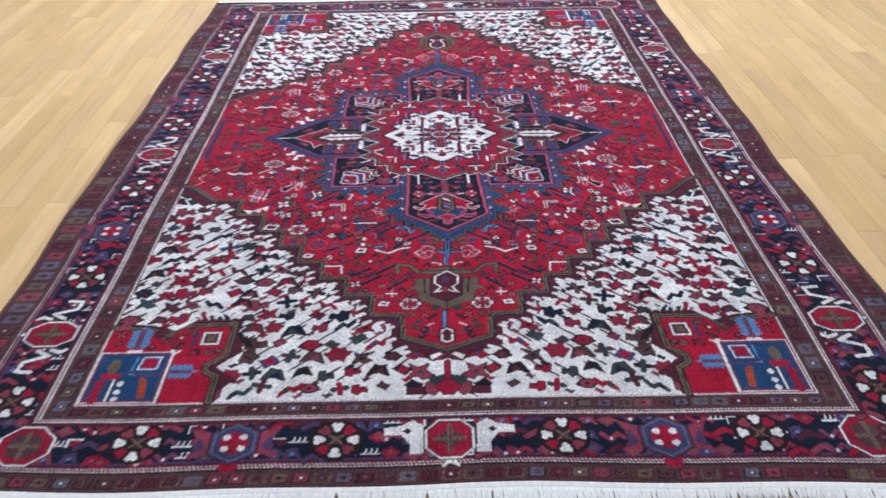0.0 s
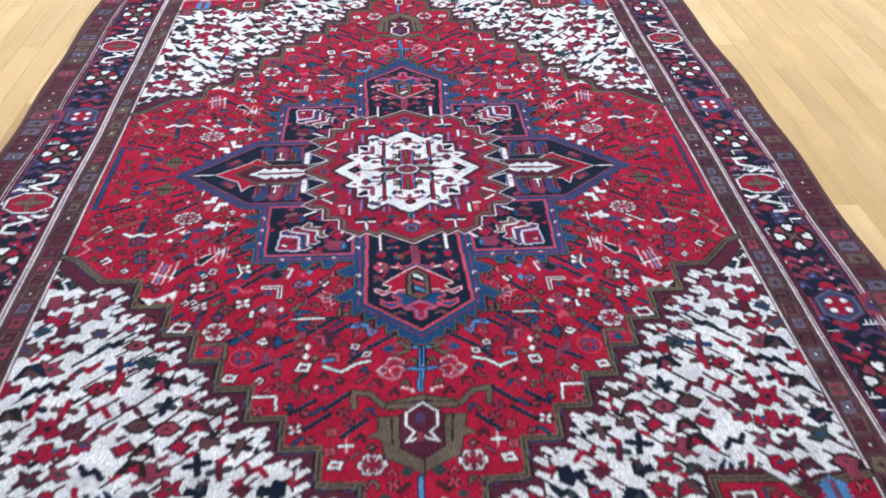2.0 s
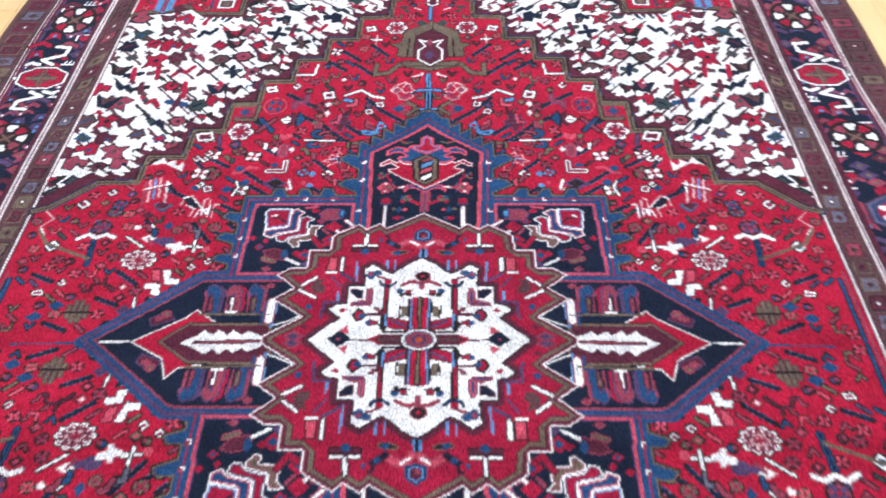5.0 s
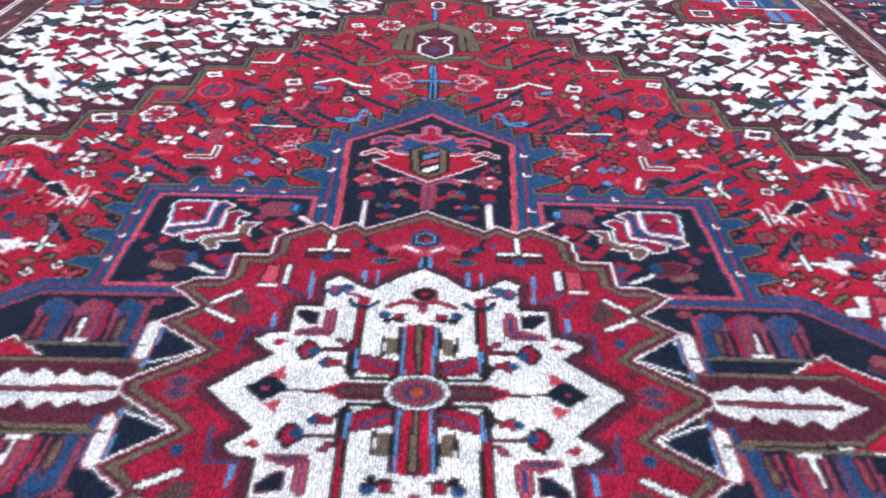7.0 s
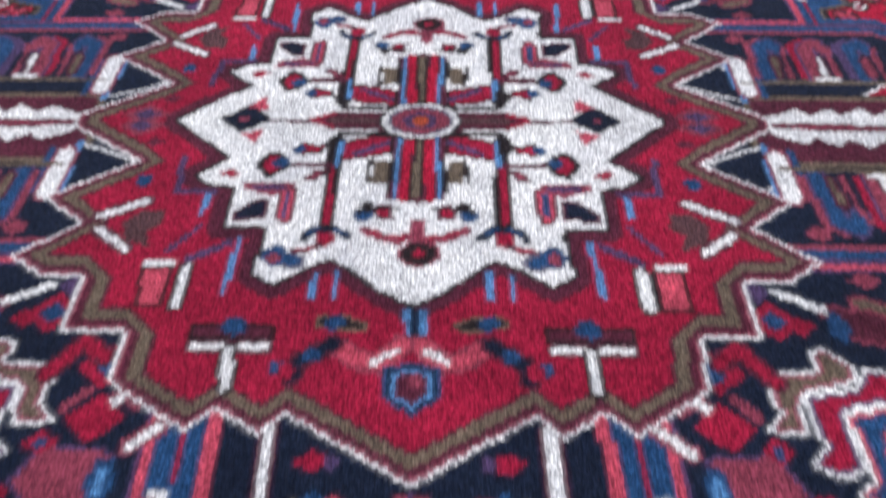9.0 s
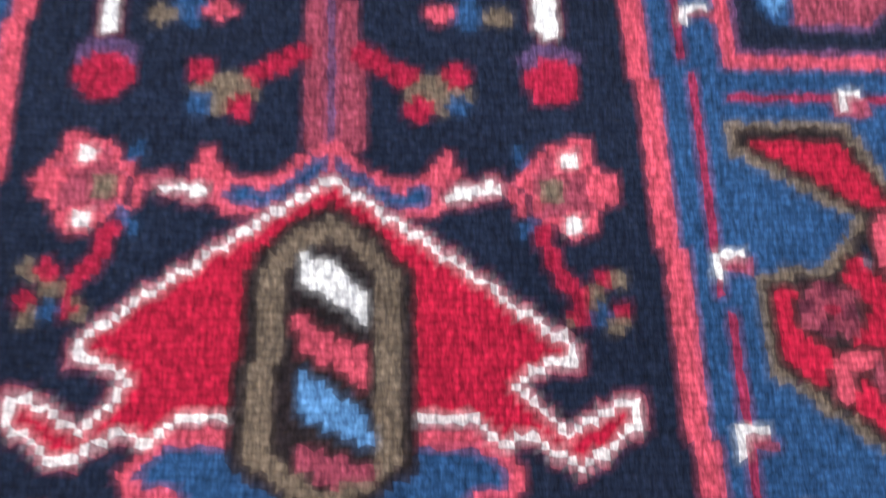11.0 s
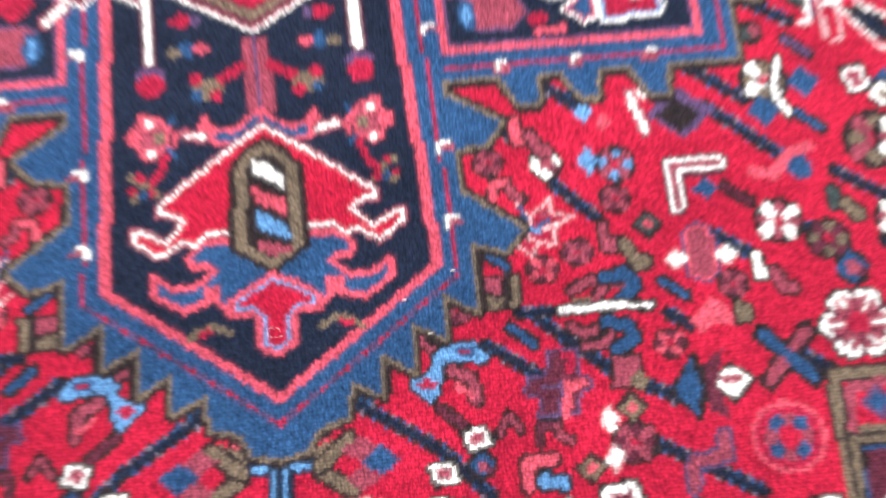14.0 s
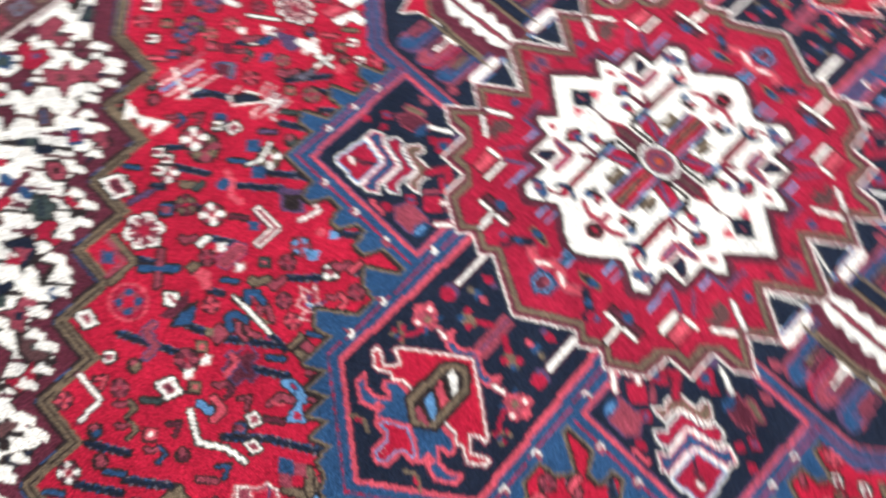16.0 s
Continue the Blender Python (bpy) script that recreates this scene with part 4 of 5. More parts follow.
gem("crimson", 101, -447, 5, 4.5)
gem("crimson", 107, -457, 5, 4.5)
disc("olive", 98, -453, 4)
disc("blue", 99, -460, 4)
# lotus with a striped hexagon

def both(half):
    return half + [(-x, y) for x, y in half[::-1] if x]


bands([("rose", 1), ("ivory", 1), ("red", 1)], both([(0, -408), (50, -440), (92, -470), (91, -479), (70, -482), (84, -495), (104, -484), (112, -486), (112, -498), (88, -514), (74, -505), (66, -503), (63, -514), (56, -514), (55, -500), (33, -497), (0, -497)]), ENDS)
bands([("pink", 2), ("blue", 1)], both([(0, -497), (52, -498), (70, -512), (64, -522), (46, -522), (62, -534), (80, -533), (96, -521), (98, -541), (72, -557), (47, -550), (38, -560), (0, -548)]), ENDS)
bands([("dark", 2), ("olive", 3), ("dark", 2), ("dark", 1)], both([(0, -420), (17, -430), (32, -446), (33, -510), (0, -532)]), ENDS)
poly("ivory", [(-11, -440), (1, -441), (15, -456), (15, -464), (2, -456), (-11, -449)], ENDS)
poly("pink", [(-12, -460), (15, -474), (15, -485), (-11, -472)], ENDS)
poly("sky", [(-11, -478), (15, -494), (16, -505), (-11, -492)], ENDS)
poly("rose", [(-11, -502), (16, -510), (16, -515), (3, -516), (-10, -511)], ENDS)
bands([("pink", 2), ("sky", 1), ("red", 1)], both([(0, -528), (20, -538), (37, -549), (38, -564), (17, -562), (17, -587), (0, -597)]), ENDS)
box("pink", 42, -550, 55, -537)
line("olive", [(35, -575), (49, -568), (60, -571), (68, -578)], 5)
line("crimson", [(52, -572), (60, -575)], 5)
# inside the squares: a feathered leaf
bands([("ivory", 1), ("rose", 1), ("olive", 1)], [(232, -255), (270, -252), (268, -236), (281, -234), (295, -249), (295, -260), (277, -265), (253, -271), (251, -298), (222, -297), (235, -284)])
bands([("ivory", 1), ("violet", 1), ("crimson", 1)], [(253, -271), (293, -263), (301, -249), (319, -252), (326, -268), (307, -277), (277, -282), (278, -320), (261, -327), (243, -317), (256, -307)])
bands([("ivory", 1), ("pink", 1), ("blue", 1)], [(276, -283), (325, -272), (331, -260), (352, -269), (351, -286), (301, -295), (299, -345), (286, -349), (265, -336), (278, -326)])
bands([("ivory", 1), ("sky", 1), ("crimson", 1)], [(298, -296), (351, -286), (358, -339), (351, -348), (299, -349)])
line("navy", [(306, -307), (319, -316)], 5)
line("maroon", [(317, -318), (338, -323)], 7)
line("ivory", [(331, -329), (340, -326)], 5)
line("ivory", [(177, -267), (196, -289)], 6, edge="rose")
line("ivory", [(156, -298), (173, -312)], 6, edge="rose")
bands([("violet", 1), ("rose", 1)], [(180, -314), (224, -310), (239, -335), (222, -350), (191, -349), (177, -342)])
disc("blue", 184, -333, 8, 14)
disc("sky", 184, -334, 4, 8)
disc("crimson", 245, -342, 9, 6)
bands([("rose", 1), ("maroon", 1)], [(283, -197), (329, -203), (347, -226), (322, -233), (296, -227)])
disc("blue", 297, -217, 7, 13)
gem("crimson", 253, -213, 20, 17)
gem("crimson", 202, -255, 20, 17)
gem("crimson", 199, -294, 20, 17)
gem("blue", 253, -213, 10, 9)
gem("blue", 199, -256, 10, 9)
gem("crimson", 343, -253, 8, 8)
line("ivory", [(261, -187), (291, -203)], 6)
gem("crimson", 227, -310, 11, 9)
gem("crimson", 270, -217, 11, 9)
gem("crimson", 354, -236, 11, 9)
gem("blue", 227, -310, 5, 5)
gem("blue", 354, -236, 5, 5)
line("rose", [(209, -274), (221, -287)], 7)
line("pink", [(242, -354), (267, -351)], 6)
disc("rose", 174, -281, 7, 6)
line("crimson", [(206, -248), (222, -236), (240, -262)], 9, edge="maroon")
line("olive", [(318, -196), (340, -204)], 8, edge="rose")
gem("crimson", 372, -262, 9, 8)
gem("violet", 246, -188, 13, 10)
gem("rose", 330, -176, 12, 8)
# inside the side arms
bands([("ivory", 1), ("crimson", 1), ("red", 1)], [(404, 40), (452, 72), (472, 52), (568, -4), (496, -43), (479, -89), (459, -64), (390, -53)], SIDES)
bands([("dark", 1), ("olive", 2), ("maroon", 1)], [(292, 42), (461, 43), (516, -5), (443, -56), (280, -60)], SIDES)
poly("ivory", [(311, 9), (340, 20), (349, 10), (369, 22), (377, 11), (398, 23), (406, 11), (426, 22), (438, 10), (468, -7), (433, -22), (417, -33), (401, -21), (389, -32), (373, -20), (362, -30), (345, -18), (334, -27), (308, -15)], SIDES)
line("maroon", [(302, -3), (440, -6)], 9, SIDES)
line("rose", [(302, -3), (428, -6)], 4, SIDES)
bands([("ivory", 1), ("navy", 1)], [(238, -55), (267, -41), (299, -29), (290, -91), (260, -72)])
line("sky", [(296, -31), (291, -90)], 6)
line("ivory", [(303, -45), (303, -92)], 14, edge="rose")
line("blue", [(316, -38), (316, -91)], 6)
for k, (c, d, e) in enumerate((("rose", "blue", "olive"), ("crimson", "rose", "ivory"), ("violet", "blue", "rose"))):
    x = 324 + 44 * k
    line(c, [(x - 6, -70), (x - 4, -122), (x + 8, -130)], 7)
    line(d, [(x + 6, -68), (x + 8, -118), (x + 20, -126), (x + 26, -112)], 13, edge="violet")
    line("rose", [(x + 26, -68), (x + 28, -104), (x + 32, -118)], 5)
    line(e, [(x + 15, -72), (x + 17, -98)], 5, edge="maroon")
disc("rose", 312, -131, 9, 7)
line("ivory", [(372, -66), (392, -66)], 5)
bands([("violet", 1), ("maroon", 1)], [(490, -48), (536, -30), (546, -50), (510, -73)])
gem("rose", 524, -51, 12, 8)
line("olive", [(302, -59), (447, -61)], 5)
disc("rose", 512, -62, 11, 9)
disc("olive", 512, -62, 5, 4)
line("ivory", [(570, -3), (626, -5)], 4.5, SIDES)

# crimson stepped medallion
STEPS = [(0, -335), (80, -290), (96, -304), (124, -287), (142, -302), (184, -277), (198, -266), (199, -229), (243, -229), (243, -179), (276, -179), (305, -160), (263, -126), (303, -98), (239, -54), (310, -8)]
STEPS = STEPS + [(x, -y) for x, y in STEPS[::-1]]
STEPS = STEPS + [(-x, y) for x, y in STEPS[-2:0:-1]]
area("star_medallion", STEPS, ONE)
bands([("ivory", 1), ("rose", 1), ("maroon", 2), ("olive", 3), ("maroon", 1), ("crimson", 1)], STEPS, ONE)
STAR = [(0, -203), (24, -189), (54, -165), (62, -160), (80, -169), (102, -185), (118, -175), (114, -136), (116, -129), (149, -129), (148, -85), (169, -82), (184, -72), (158, -51), (216, -1)]
STAR = STAR + [(x, -y) for x, y in STAR[::-1]]
STAR = STAR + [(-x, y) for x, y in STAR[-2:0:-1]]
area("central_star", STAR, ONE)
line("maroon", STAR + STAR[:1], 27, ONE)
line("dark", STAR + STAR[:1], 7, ONE)
bands([("ivory", 1)], STAR, ONE)

# inside the stepped medallion
bands([("dark", 1), ("maroon", 1)], [(93, -220), (155, -220), (155, -233), (93, -235)])
disc("blue", 123, -222, 9, 8)
line("ivory", [(99, -239), (149, -239)], 6.5, edge="maroon")
line("ivory", [(123, -242), (122, -270)], 6.5, edge="dark")
poly("sky", [(-6, -206), (10, -206), (10, -229), (-5, -229)], ENDS)
line("navy", [(2, -209), (3, -227)], 7, ENDS)
line("pink", [(6, -236), (21, -251), (37, -248), (49, -239)], 11, edge="rose")
line("ivory", [(10, -241), (25, -250)], 5)
bands([("blue", 1), ("navy", 1), ("sky", 1), ("maroon", 1)], [(0, -250), (20, -254), (20, -276), (0, -290), (-20, -276), (-20, -254)], ENDS)
disc("rose", 3, -264, 5, None, ENDS)
bands([("olive", 1), ("dark", 1)], [(28, -220), (47, -211), (69, -214), (66, -223), (34, -226)])
disc("blue", 54, -218, 7)
line("navy", [(53, -235), (76, -251), (79, -263)], 9, edge="maroon")
disc("blue", 67, -245, 6)
disc("blue", 89, -255, 6)
disc("crimson", 83, -257, 6)
bands([("dark", 1), ("pink", 1)], [(177, -168), (201, -168), (200, -207), (177, -208)])
line("ivory", [(168, -171), (169, -204)], 7, edge="dark")
line("ivory", [(180, -166), (201, -166)], 4.5)
line("sky", [(134, -143), (138, -194)], 5)
line("sky", [(56, -173), (56, -197)], 4.5)
line("sky", [(72, -176), (73, -197)], 4.5)
line("violet", [(167, -128), (187, -154)], 4.5)
line("violet", [(142, -146), (170, -163)], 7)
line("sky", [(169, -90), (170, -115)], 4.5)
line("violet", [(165, -90), (196, -91), (199, -51)], 6)
line("ivory", [(216, -101), (250, -119)], 6, edge="maroon")
line("ivory", [(220, -152), (246, -133)], 6, edge="maroon")
bands([("dark", 0), ("brown", 1)], [(200, -113), (218, -112), (229, -126), (223, -143), (202, -151), (209, -134), (198, -128)])
disc("blue", 226, -78, 7)
gem("rose", 248, -8, 22, 14)
gem("violet", 248, -8, 12, 8)
gem("maroon", 230, -30, 9, 6)
# inside the ivory star
poly("maroon", [(99, -1), (79, 12), (23, 12), (23, -14), (78, -13)], SIDES)
line("brown", [(31, 2), (78, 1)], 6)
line("crimson", [(78, -9), (97, -1)], 5)
line("dark", [(23, -18), (71, -18)], 5)
poly("maroon", [(-4, -4), (23, -12), (24, -98), (0, -103)])
line("olive", [(-2, -12), (1, -95)], 5)
line("dark", [(3, -12), (5, -97)], 3)
line("red", [(9, -26), (11, -98)], 8)
line("sky", [(16, -23), (18, -97)], 3.4)
line("dark", [(21, -52), (24, -89)], 5)
bands([("dark", 1), ("crimson", 1)], [(22, -21), (49, -22), (70, -31), (68, -54), (48, -50), (22, -44)])
line("violet", [(27, -30), (54, -44)], 6)
poly("olive", [(26, -54), (37, -53), (39, -79), (26, -79)])
line("dark", [(40, -52), (42, -79)], 4)
line("dark", [(72, -27), (70, -88), (70, -126)], 14)
line("crimson", [(72, -62), (70, -124)], 5)
line("sky", [(67, -31), (68, -59)], 4)
line("navy", [(51, -139), (62, -130), (70, -134), (80, -131), (86, -141)], 7)
line("blue", [(54, -135), (62, -131)], 4)
line("blue", [(74, -130), (82, -134)], 4)
disc("crimson", 69, -141, 8, 8)
line("maroon", [(72, -147), (82, -152), (91, -154)], 6)
line("crimson", [(77, -150), (90, -152)], 3.4)
disc("grey", 91, -164, 10, 8)
disc("blue", 91, -164, 6, 5)
disc("blue", 105, -158, 10, 11)
disc("rose", 106, -160, 5, 6)
bands([("maroon", 1), ("crimson", 1)], [(19, -103), (29, -103), (33, -112), (31, -121), (17, -121)])
disc("dark", 39, -106, 6, 4)
disc("blue", 42, -117, 8, 6)
line("dark", [(14, -108), (33, -109), (46, -112)], 4)
line("rose", [(2, -135), (13, -143), (24, -140), (40, -131)], 8)
line("crimson", [(8, -139), (24, -138), (34, -134)], 4)
line("rose", [(2, -127), (3, -148)], 14, ENDS)
disc("rose", 4, -155, 17, 13, ENDS)
disc("dark", 4, -155, 14, 11, ENDS)
disc("crimson", 4, -155, 4, 4, ENDS)
bands([("maroon", 1), ("pink", 1), ("blue", 1)], [(96, -86), (112, -83), (113, -107), (111, -121), (100, -128), (96, -113)])
poly("rose", [(101, -80), (145, -80), (141, -88), (118, -96), (102, -89)])
line("violet", [(107, -86), (133, -85)], 4)
bands([("maroon", 1), ("navy", 1)], [(117, -99), (128, -98), (145, -113), (146, -124), (117, -120)])
poly("ivory", [(132, -97), (147, -85), (147, -110)])
line("maroon", [(74, -59), (106, -59)], 6)
bands([("maroon", 1), ("rose", 1)], [(73, -63), (87, -65), (97, -78), (84, -77)])
bands([("dark", 1), ("crimson", 1)], [(77, -27), (87, -35), (100, -29), (105, -38), (101, -47), (83, -44)])
disc("blue", 103, -39, 6, 5)
bands([("dark", 2), ("crimson", 1)], [(105, -58), (116, -44), (128, -41), (138, -58), (125, -76), (116, -70)])
disc("blue", 116, -55, 7, 6)
poly("crimson", [(146, -70), (157, -63), (165, -68), (156, -75)])
bands([("dark", 1), ("navy", 1)], [(132, 0), (155, 22), (181, 2), (158, -17)], SIDES)
disc("rose", 158, 1, 4, 3, SIDES)
poly("pink", [(138, -13), (158, -19), (143, -33)])
line("maroon", [(99, -1), (134, 0)], 5, SIDES)
for dye, a, b in (("dark", 37, 27), ("ivory", 34, 24), ("grey", 29, 20), ("rose", 26, 17), ("violet", 15, 11), ("orange", 8, 7)):
    disc(dye, 0, 0, a, b, ONE)

# ---- weaving: one mesh for each piece of the design ----
def ease(v, a, b):
    k = np.clip((v - a) / (b - a), 0, 1)
    return k * k * (3 - 2 * k)


def warp(x, y):
    """The rug lies a little askew, its edges waver and its two halves differ in length, as hand-knotted rugs do."""
    wide, north, south = np.abs(x), np.maximum(y, 0), np.maximum(-y, 0)
    ax = x + 5 * ease(1000 - wide, 0, 500)
    ax = ax + 15 * np.exp(-((y + 580) / 270) ** 2) * np.exp(-((x + 40) / 400) ** 2) * (1 - 0.6 * ease(wide, 180, 420) * ease(y, -430, -380))
    ax = ax + np.where(wide > 800, (wide - 800) / 428, 0) * (5 * np.sin(y / 210) + 4 * np.sin(y / 83 + x / 900))
    field = np.clip(0.25 * (north - 600), 0, 105) - 25 * ease(north, 1300, 1546)
    side = 80 * ease(north, 850, 1330)
    k = ease(wide, 860, 970)
    ay = y + 4 * np.exp(-(x / 500) ** 2 - (y / 400) ** 2) + field * (1 - k) + side * k
    ay = ay - 11.5 * ease(south, 300, 520) - 8 * ease(south, 700, 860) - 13 * ease(south, 1000, 1300)
    ay = ay + np.where(np.abs(y) > 1200, (np.abs(y) - 1200) / 346, 0) * (6 * np.sin(x / 260 + 1) + 3 * np.sin(x / 95) - 14 * (x / 1228) * (y < 0))
    return ax, ay


rng = np.random.default_rng(7)
VX, VY = np.meshgrid(np.arange(NX + 1) * KX - HW, np.arange(NY + 1) * KY - HL)
PX, PY = warp(VX, VY)
inner = (slice(1, -1), slice(1, -1))
PX[inner] += rng.normal(0, 0.28, PX.shape)[inner]
PY[inner] += rng.normal(0, 0.6, PY.shape)[inner]
ripple = 1.6 * np.sin(VX / 330 + 1.3) * np.sin(VY / 410) + 1.0 * np.sin(VY / 150 + VX / 500)
rim = np.minimum(np.minimum(HW - np.abs(VX), HL - np.abs(VY)), 16) / 16
PZ = 7.0 + 4.0 * np.sqrt(rim) + ripple * np.minimum(1, rim) + rng.normal(0, 0.28, PX.shape)

palette = np.array([DYES[n] for n in NAMES])
yarn = palette[chart]
rows = np.cumsum(rng.normal(0, 0.02, NY))
rows = rows - np.convolve(rows, np.ones(60) / 60, "same")
yarn = yarn * (1 + np.clip(rows, -0.15, 0.15))[:, None, None] * rng.normal(1, 0.09, (NY, NX, 1))
yarn = np.clip(yarn, 0.004, 0.9)
# neighbouring tufts lean into each other: each corner takes a little of the knots that meet there
pad = np.pad(yarn, ((1, 1), (1, 1), (0, 0)), "edge")
meet = (pad[:-1, :-1] + pad[1:, :-1] + pad[:-1, 1:] + pad[1:, 1:]) / 4
LEAN = 0.5

rug = new("rug")
tagged(rug, "red, navy and ivory hand-knotted wool medallion rug on the oak floor", "rug")


def woven(name, mask, label):
    jj, ii = np.nonzero(mask)
    corners = np.stack([jj * (NX + 1) + ii, jj * (NX + 1) + ii + 1, (jj + 1) * (NX + 1) + ii + 1, (jj + 1) * (NX + 1) + ii], 1)
    used, index = np.unique(corners, return_inverse=True)
    me = bpy.data.meshes.new(name)
    me.vertices.add(len(used))
    me.vertices.foreach_set("co", (np.stack([PX.ravel()[used], PY.ravel()[used], PZ.ravel()[used]], 1) / 1000).ravel())
    me.loops.add(4 * len(jj))
    me.loops.foreach_set("vertex_index", index.ravel().astype(np.int32))
    me.polygons.add(len(jj))
    me.polygons.foreach_set("loop_start", np.arange(0, 4 * len(jj), 4, dtype=np.int32))
    me.polygons.foreach_set("use_smooth", np.ones(len(jj), bool))
    me.update()
    own = yarn[jj, ii][:, None, :]
    around = np.stack([meet[jj, ii], meet[jj, ii + 1], meet[jj + 1, ii + 1], meet[jj + 1, ii]], 1)
    colour = np.ones((len(jj), 4, 4), np.float32)
    colour[:, :, :3] = own * (1 - LEAN) + around * LEAN
    me.color_attributes.new("dye", "FLOAT_COLOR", "CORNER").data.foreach_set("color", colour.ravel())
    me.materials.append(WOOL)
    ob = new(name, me)
    ob.parent = rug
    return tagged(ob, label)


for k, name in enumerate(PIECES):
    if (piece == k).any():
        woven(name, piece == k, LABELS.get(name, ""))

part("foundation", slab(-HW / 1000 + 0.012, HW / 1000 - 0.012, -HL / 1000 - 0.015, HL / 1000 + 0.05, 0.0005, 0.004), FOUNDATION, rug, "woven cotton back of the rug")


def edge_at(x, y):
    ax, ay = warp(np.array([float(x)]), np.array([float(y)]))
    return ax[0] / 1000, ay[0] / 1000


def tube(bm, path, radii, sides=5):
    """A thin tapering strand along a path."""
    rings = []
    for k, p in enumerate(path):
        way = (path[min(k + 1, len(path) - 1)] - path[max(k - 1, 0)]).normalized()
        side = way.cross(Vector((0, 0, 1)))
        side = side.normalized() if side.length > 1e-6 else Vector((1, 0, 0))
        up = side.cross(way)
        rings.append([bm.verts.new(p + radii[k] * (math.cos(a) * side + math.sin(a) * up)) for a in (2 * math.pi * n / sides for n in range(sides))])
    for a, b in zip(rings, rings[1:]):
        for n in range(sides):
            bm.faces.new((a[n], a[(n + 1) % sides], b[(n + 1) % sides], b[n])).smooth = True
    for ring in (rings[0][::-1], rings[-1]):
        bm.faces.new(ring)


for sx in (-1, 1):
    bm = bmesh.new()
    path, radii, y = [], [], -HL
    while y <= HL:
        ex, ey = edge_at(sx * HW, y)
        path.append(Vector((ex + sx * 0.002, ey, 0.0062)))
        radii.append(0.0058 + 0.0008 * math.sin(y * 1.7))
        y += 6.0
    tube(bm, path, radii, 7)
    part("selvedge", bm, OVERCAST, rug, "dark brown wool-wrapped side edge")

for sy in (-1, 1):
    bm = bmesh.new()
    x = -HW + 3
    while x < HW - 2:
        ex, ey = edge_at(x, sy * HL)
        long = random.uniform(0.04, 0.062) * (1 + 0.3 * math.sin(x / 140.0))
        bend, lean = random.uniform(-0.008, 0.008), random.uniform(-0.006, 0.006)
        path = [Vector((ex, ey + sy * 0.008, 0.006)), Vector((ex + bend * 0.5, ey + sy * long * 0.35, 0.0065)),
                Vector((ex + bend + lean * 0.5, ey + sy * long * 0.7, 0.004)), Vector((ex + bend + lean, ey + sy * long, 0.0022))]
        tube(bm, path, [0.003, 0.0032, 0.003, 0.0016], 4)
        x += random.uniform(1.7, 2.6)
    part("fringe", bm, COTTON, rug, "short ivory cotton fringe of loose warp ends")
    bm = bmesh.new()
    profile = ((0, 2), (1, 9), (5, 10.5), (8, 9), (11, 10), (15, 8.5), (18, 3))
    rings = []
    for k, x in enumerate(np.linspace(-HW, HW, 400)):
        rings.append([bm.verts.new((*edge_at(x, sy * (HL - 3 + out)), (high + 0.5 * math.sin(2.4 * k + out)) / 1000)) for out, high in profile])
    for a, b in zip(rings, rings[1:]):
        for n in range(len(profile) - 1):
            bm.faces.new((a[n], b[n], b[n + 1], a[n + 1]) if sy < 0 else (a[n], a[n + 1], b[n + 1], b[n])).smooth = True
    part("end_binding", bm, COTTON, rug, "ivory cotton flat-woven end")



def lint(points, thick, label):
    """A stray fibre lying on the pile."""
    bm = bmesh.new()
    tube(bm, [Vector((x / 1000, y / 1000, z / 1000)) for x, y, z in points], [thick] * len(points), 4)
    tagged(part("lint_fibre", bm, COTTON), label, "lint", "stray fibres on the rug")


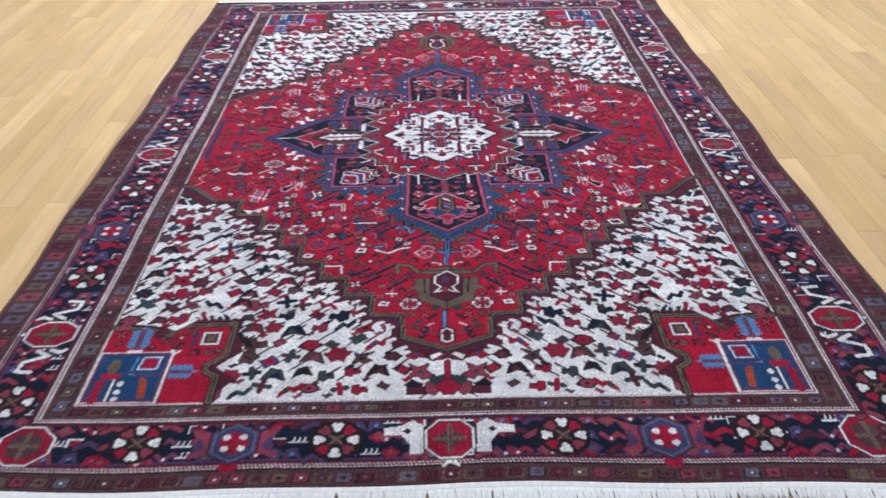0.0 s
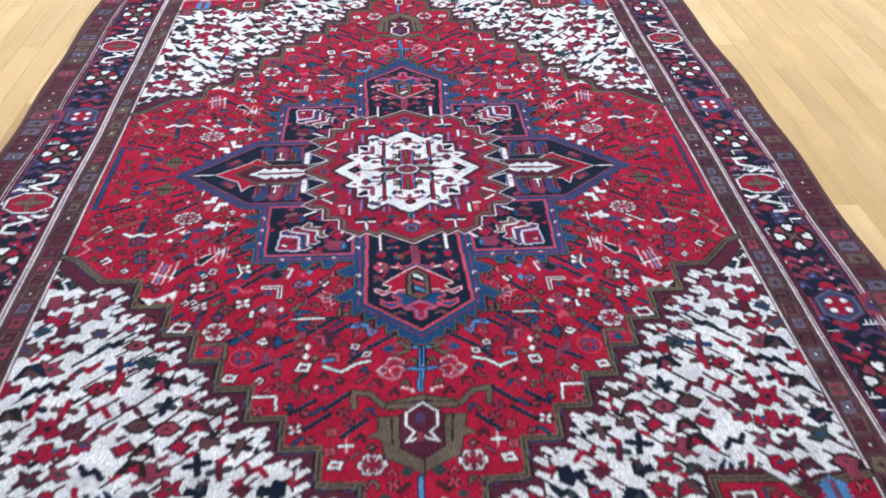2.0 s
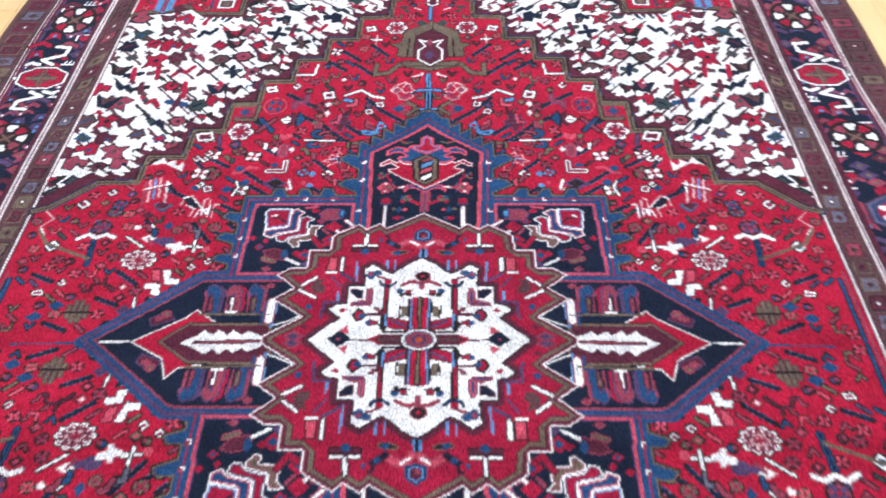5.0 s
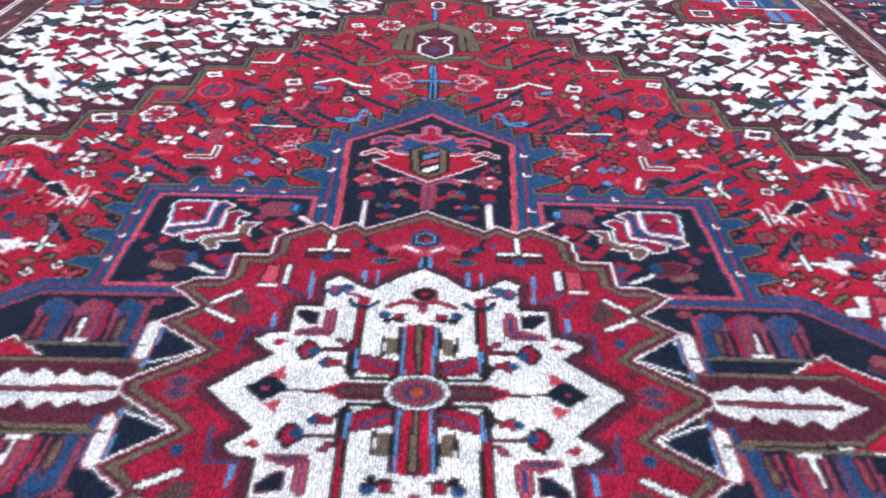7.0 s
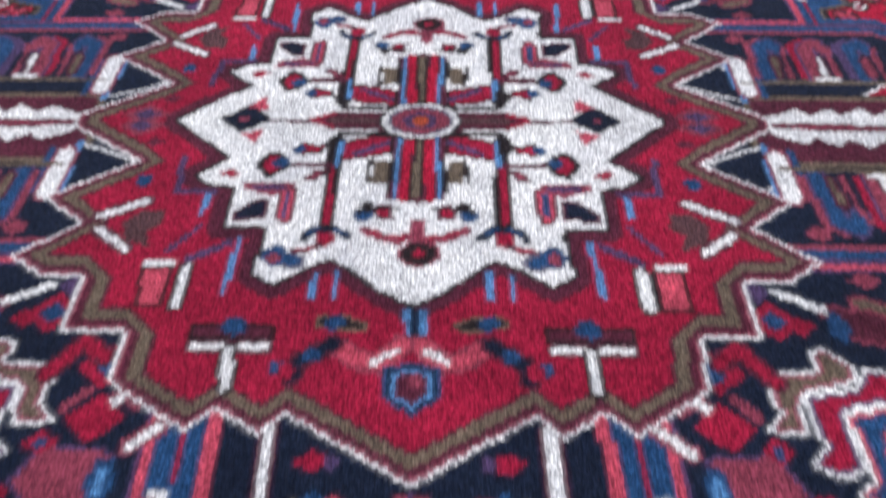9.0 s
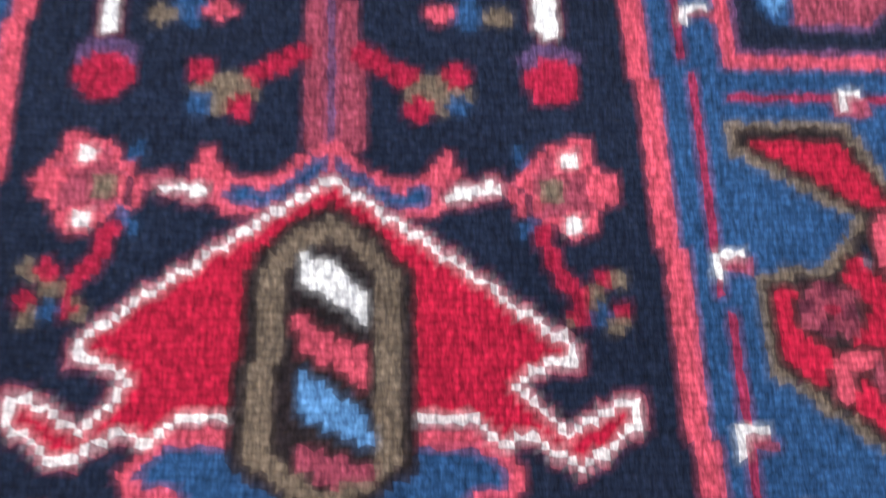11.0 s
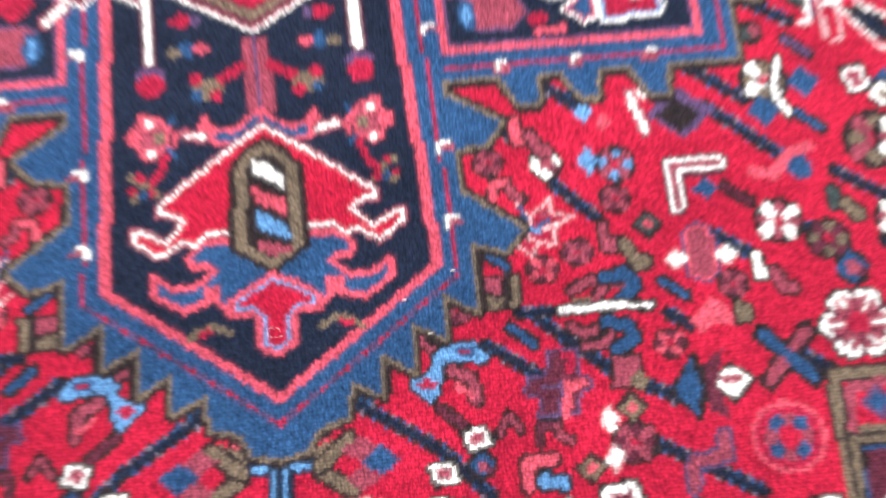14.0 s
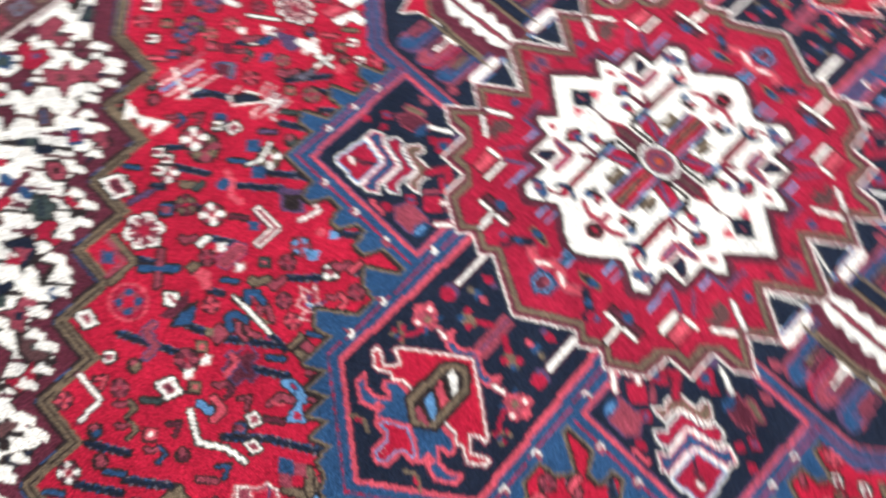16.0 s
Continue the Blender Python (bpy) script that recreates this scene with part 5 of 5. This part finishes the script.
HAIR = [(17 + 6 * math.cos(0.5 * k) + 0.2 * k, -588 + 4 * math.sin(0.5 * k), 11.6 + 0.3 * math.sin(k)) for k in range(12)]
lint(HAIR, 0.00009, "thin pale curled hair lying on the navy pile")
for x, y in ((121, -572), (161, -552), (139, -600)):
    lint([(x - 1.6, y, 11.6), (x, y + 0.5, 12.2), (x + 1.8, y + 0.2, 11.8)], 0.0003, "tiny white speck of lint on the blue pile")

# ---- floor boards, nearest first as pieces ----
BOARD, GAP = 0.083, 0.0009
shapes = {}


def board_mesh(length):
    key = round(length, 1)
    if key not in shapes:
        bm = slab(-BOARD / 2 + GAP / 2, BOARD / 2 - GAP / 2, 0, key - GAP, -0.016, 0.0)
        bmesh.ops.bevel(bm, geom=[e for e in bm.edges if all(v.co.z > -0.001 for v in e.verts)], offset=0.0009, segments=1, affect="EDGES")
        me = bpy.data.meshes.new("floor_board")
        bm.to_mesh(me)
        bm.free()
        me.materials.append(OAK)
        shapes[key] = me
    return shapes[key]


rest = bmesh.new()
dice = random.Random(11)
count = 0
x = rx0 + BOARD / 2
while x < rx1 - BOARD / 2 + 1e-6:
    y = ry0 + dice.uniform(0, 0.6) - 0.6
    while y < ry1:
        length = round(dice.choice((0.4, 0.5, 0.6, 0.7, 0.8, 0.9, 1.0, 1.2)), 1)
        a, b = max(y, ry0), min(y + length, ry1)
        seen = (1.15 < abs(x) < 2.6 and b > -1.6 and a < 2.6) or (abs(x) < 2.6 and (a < -1.5 < b + 0.5 or a < 1.7 < b + 0.2))
        if seen and abs(b - a - length) < 1e-6 and count < 290:
            ob = new("floor_board", board_mesh(length))
            ob.location, ob.parent = (x, a, 0), floor
            count += 1
        elif b - a > 0.02:
            add = slab(x - BOARD / 2 + GAP / 2, x + BOARD / 2 - GAP / 2, a, b - GAP, -0.016, 0.0)
            verts = {v: rest.verts.new(v.co) for v in add.verts}
            for f in add.faces:
                rest.faces.new([verts[v] for v in f.verts])
            add.free()
        y += length
    x += BOARD
tagged(part("floor_boards", rest, OAK, floor), kind="stuff")
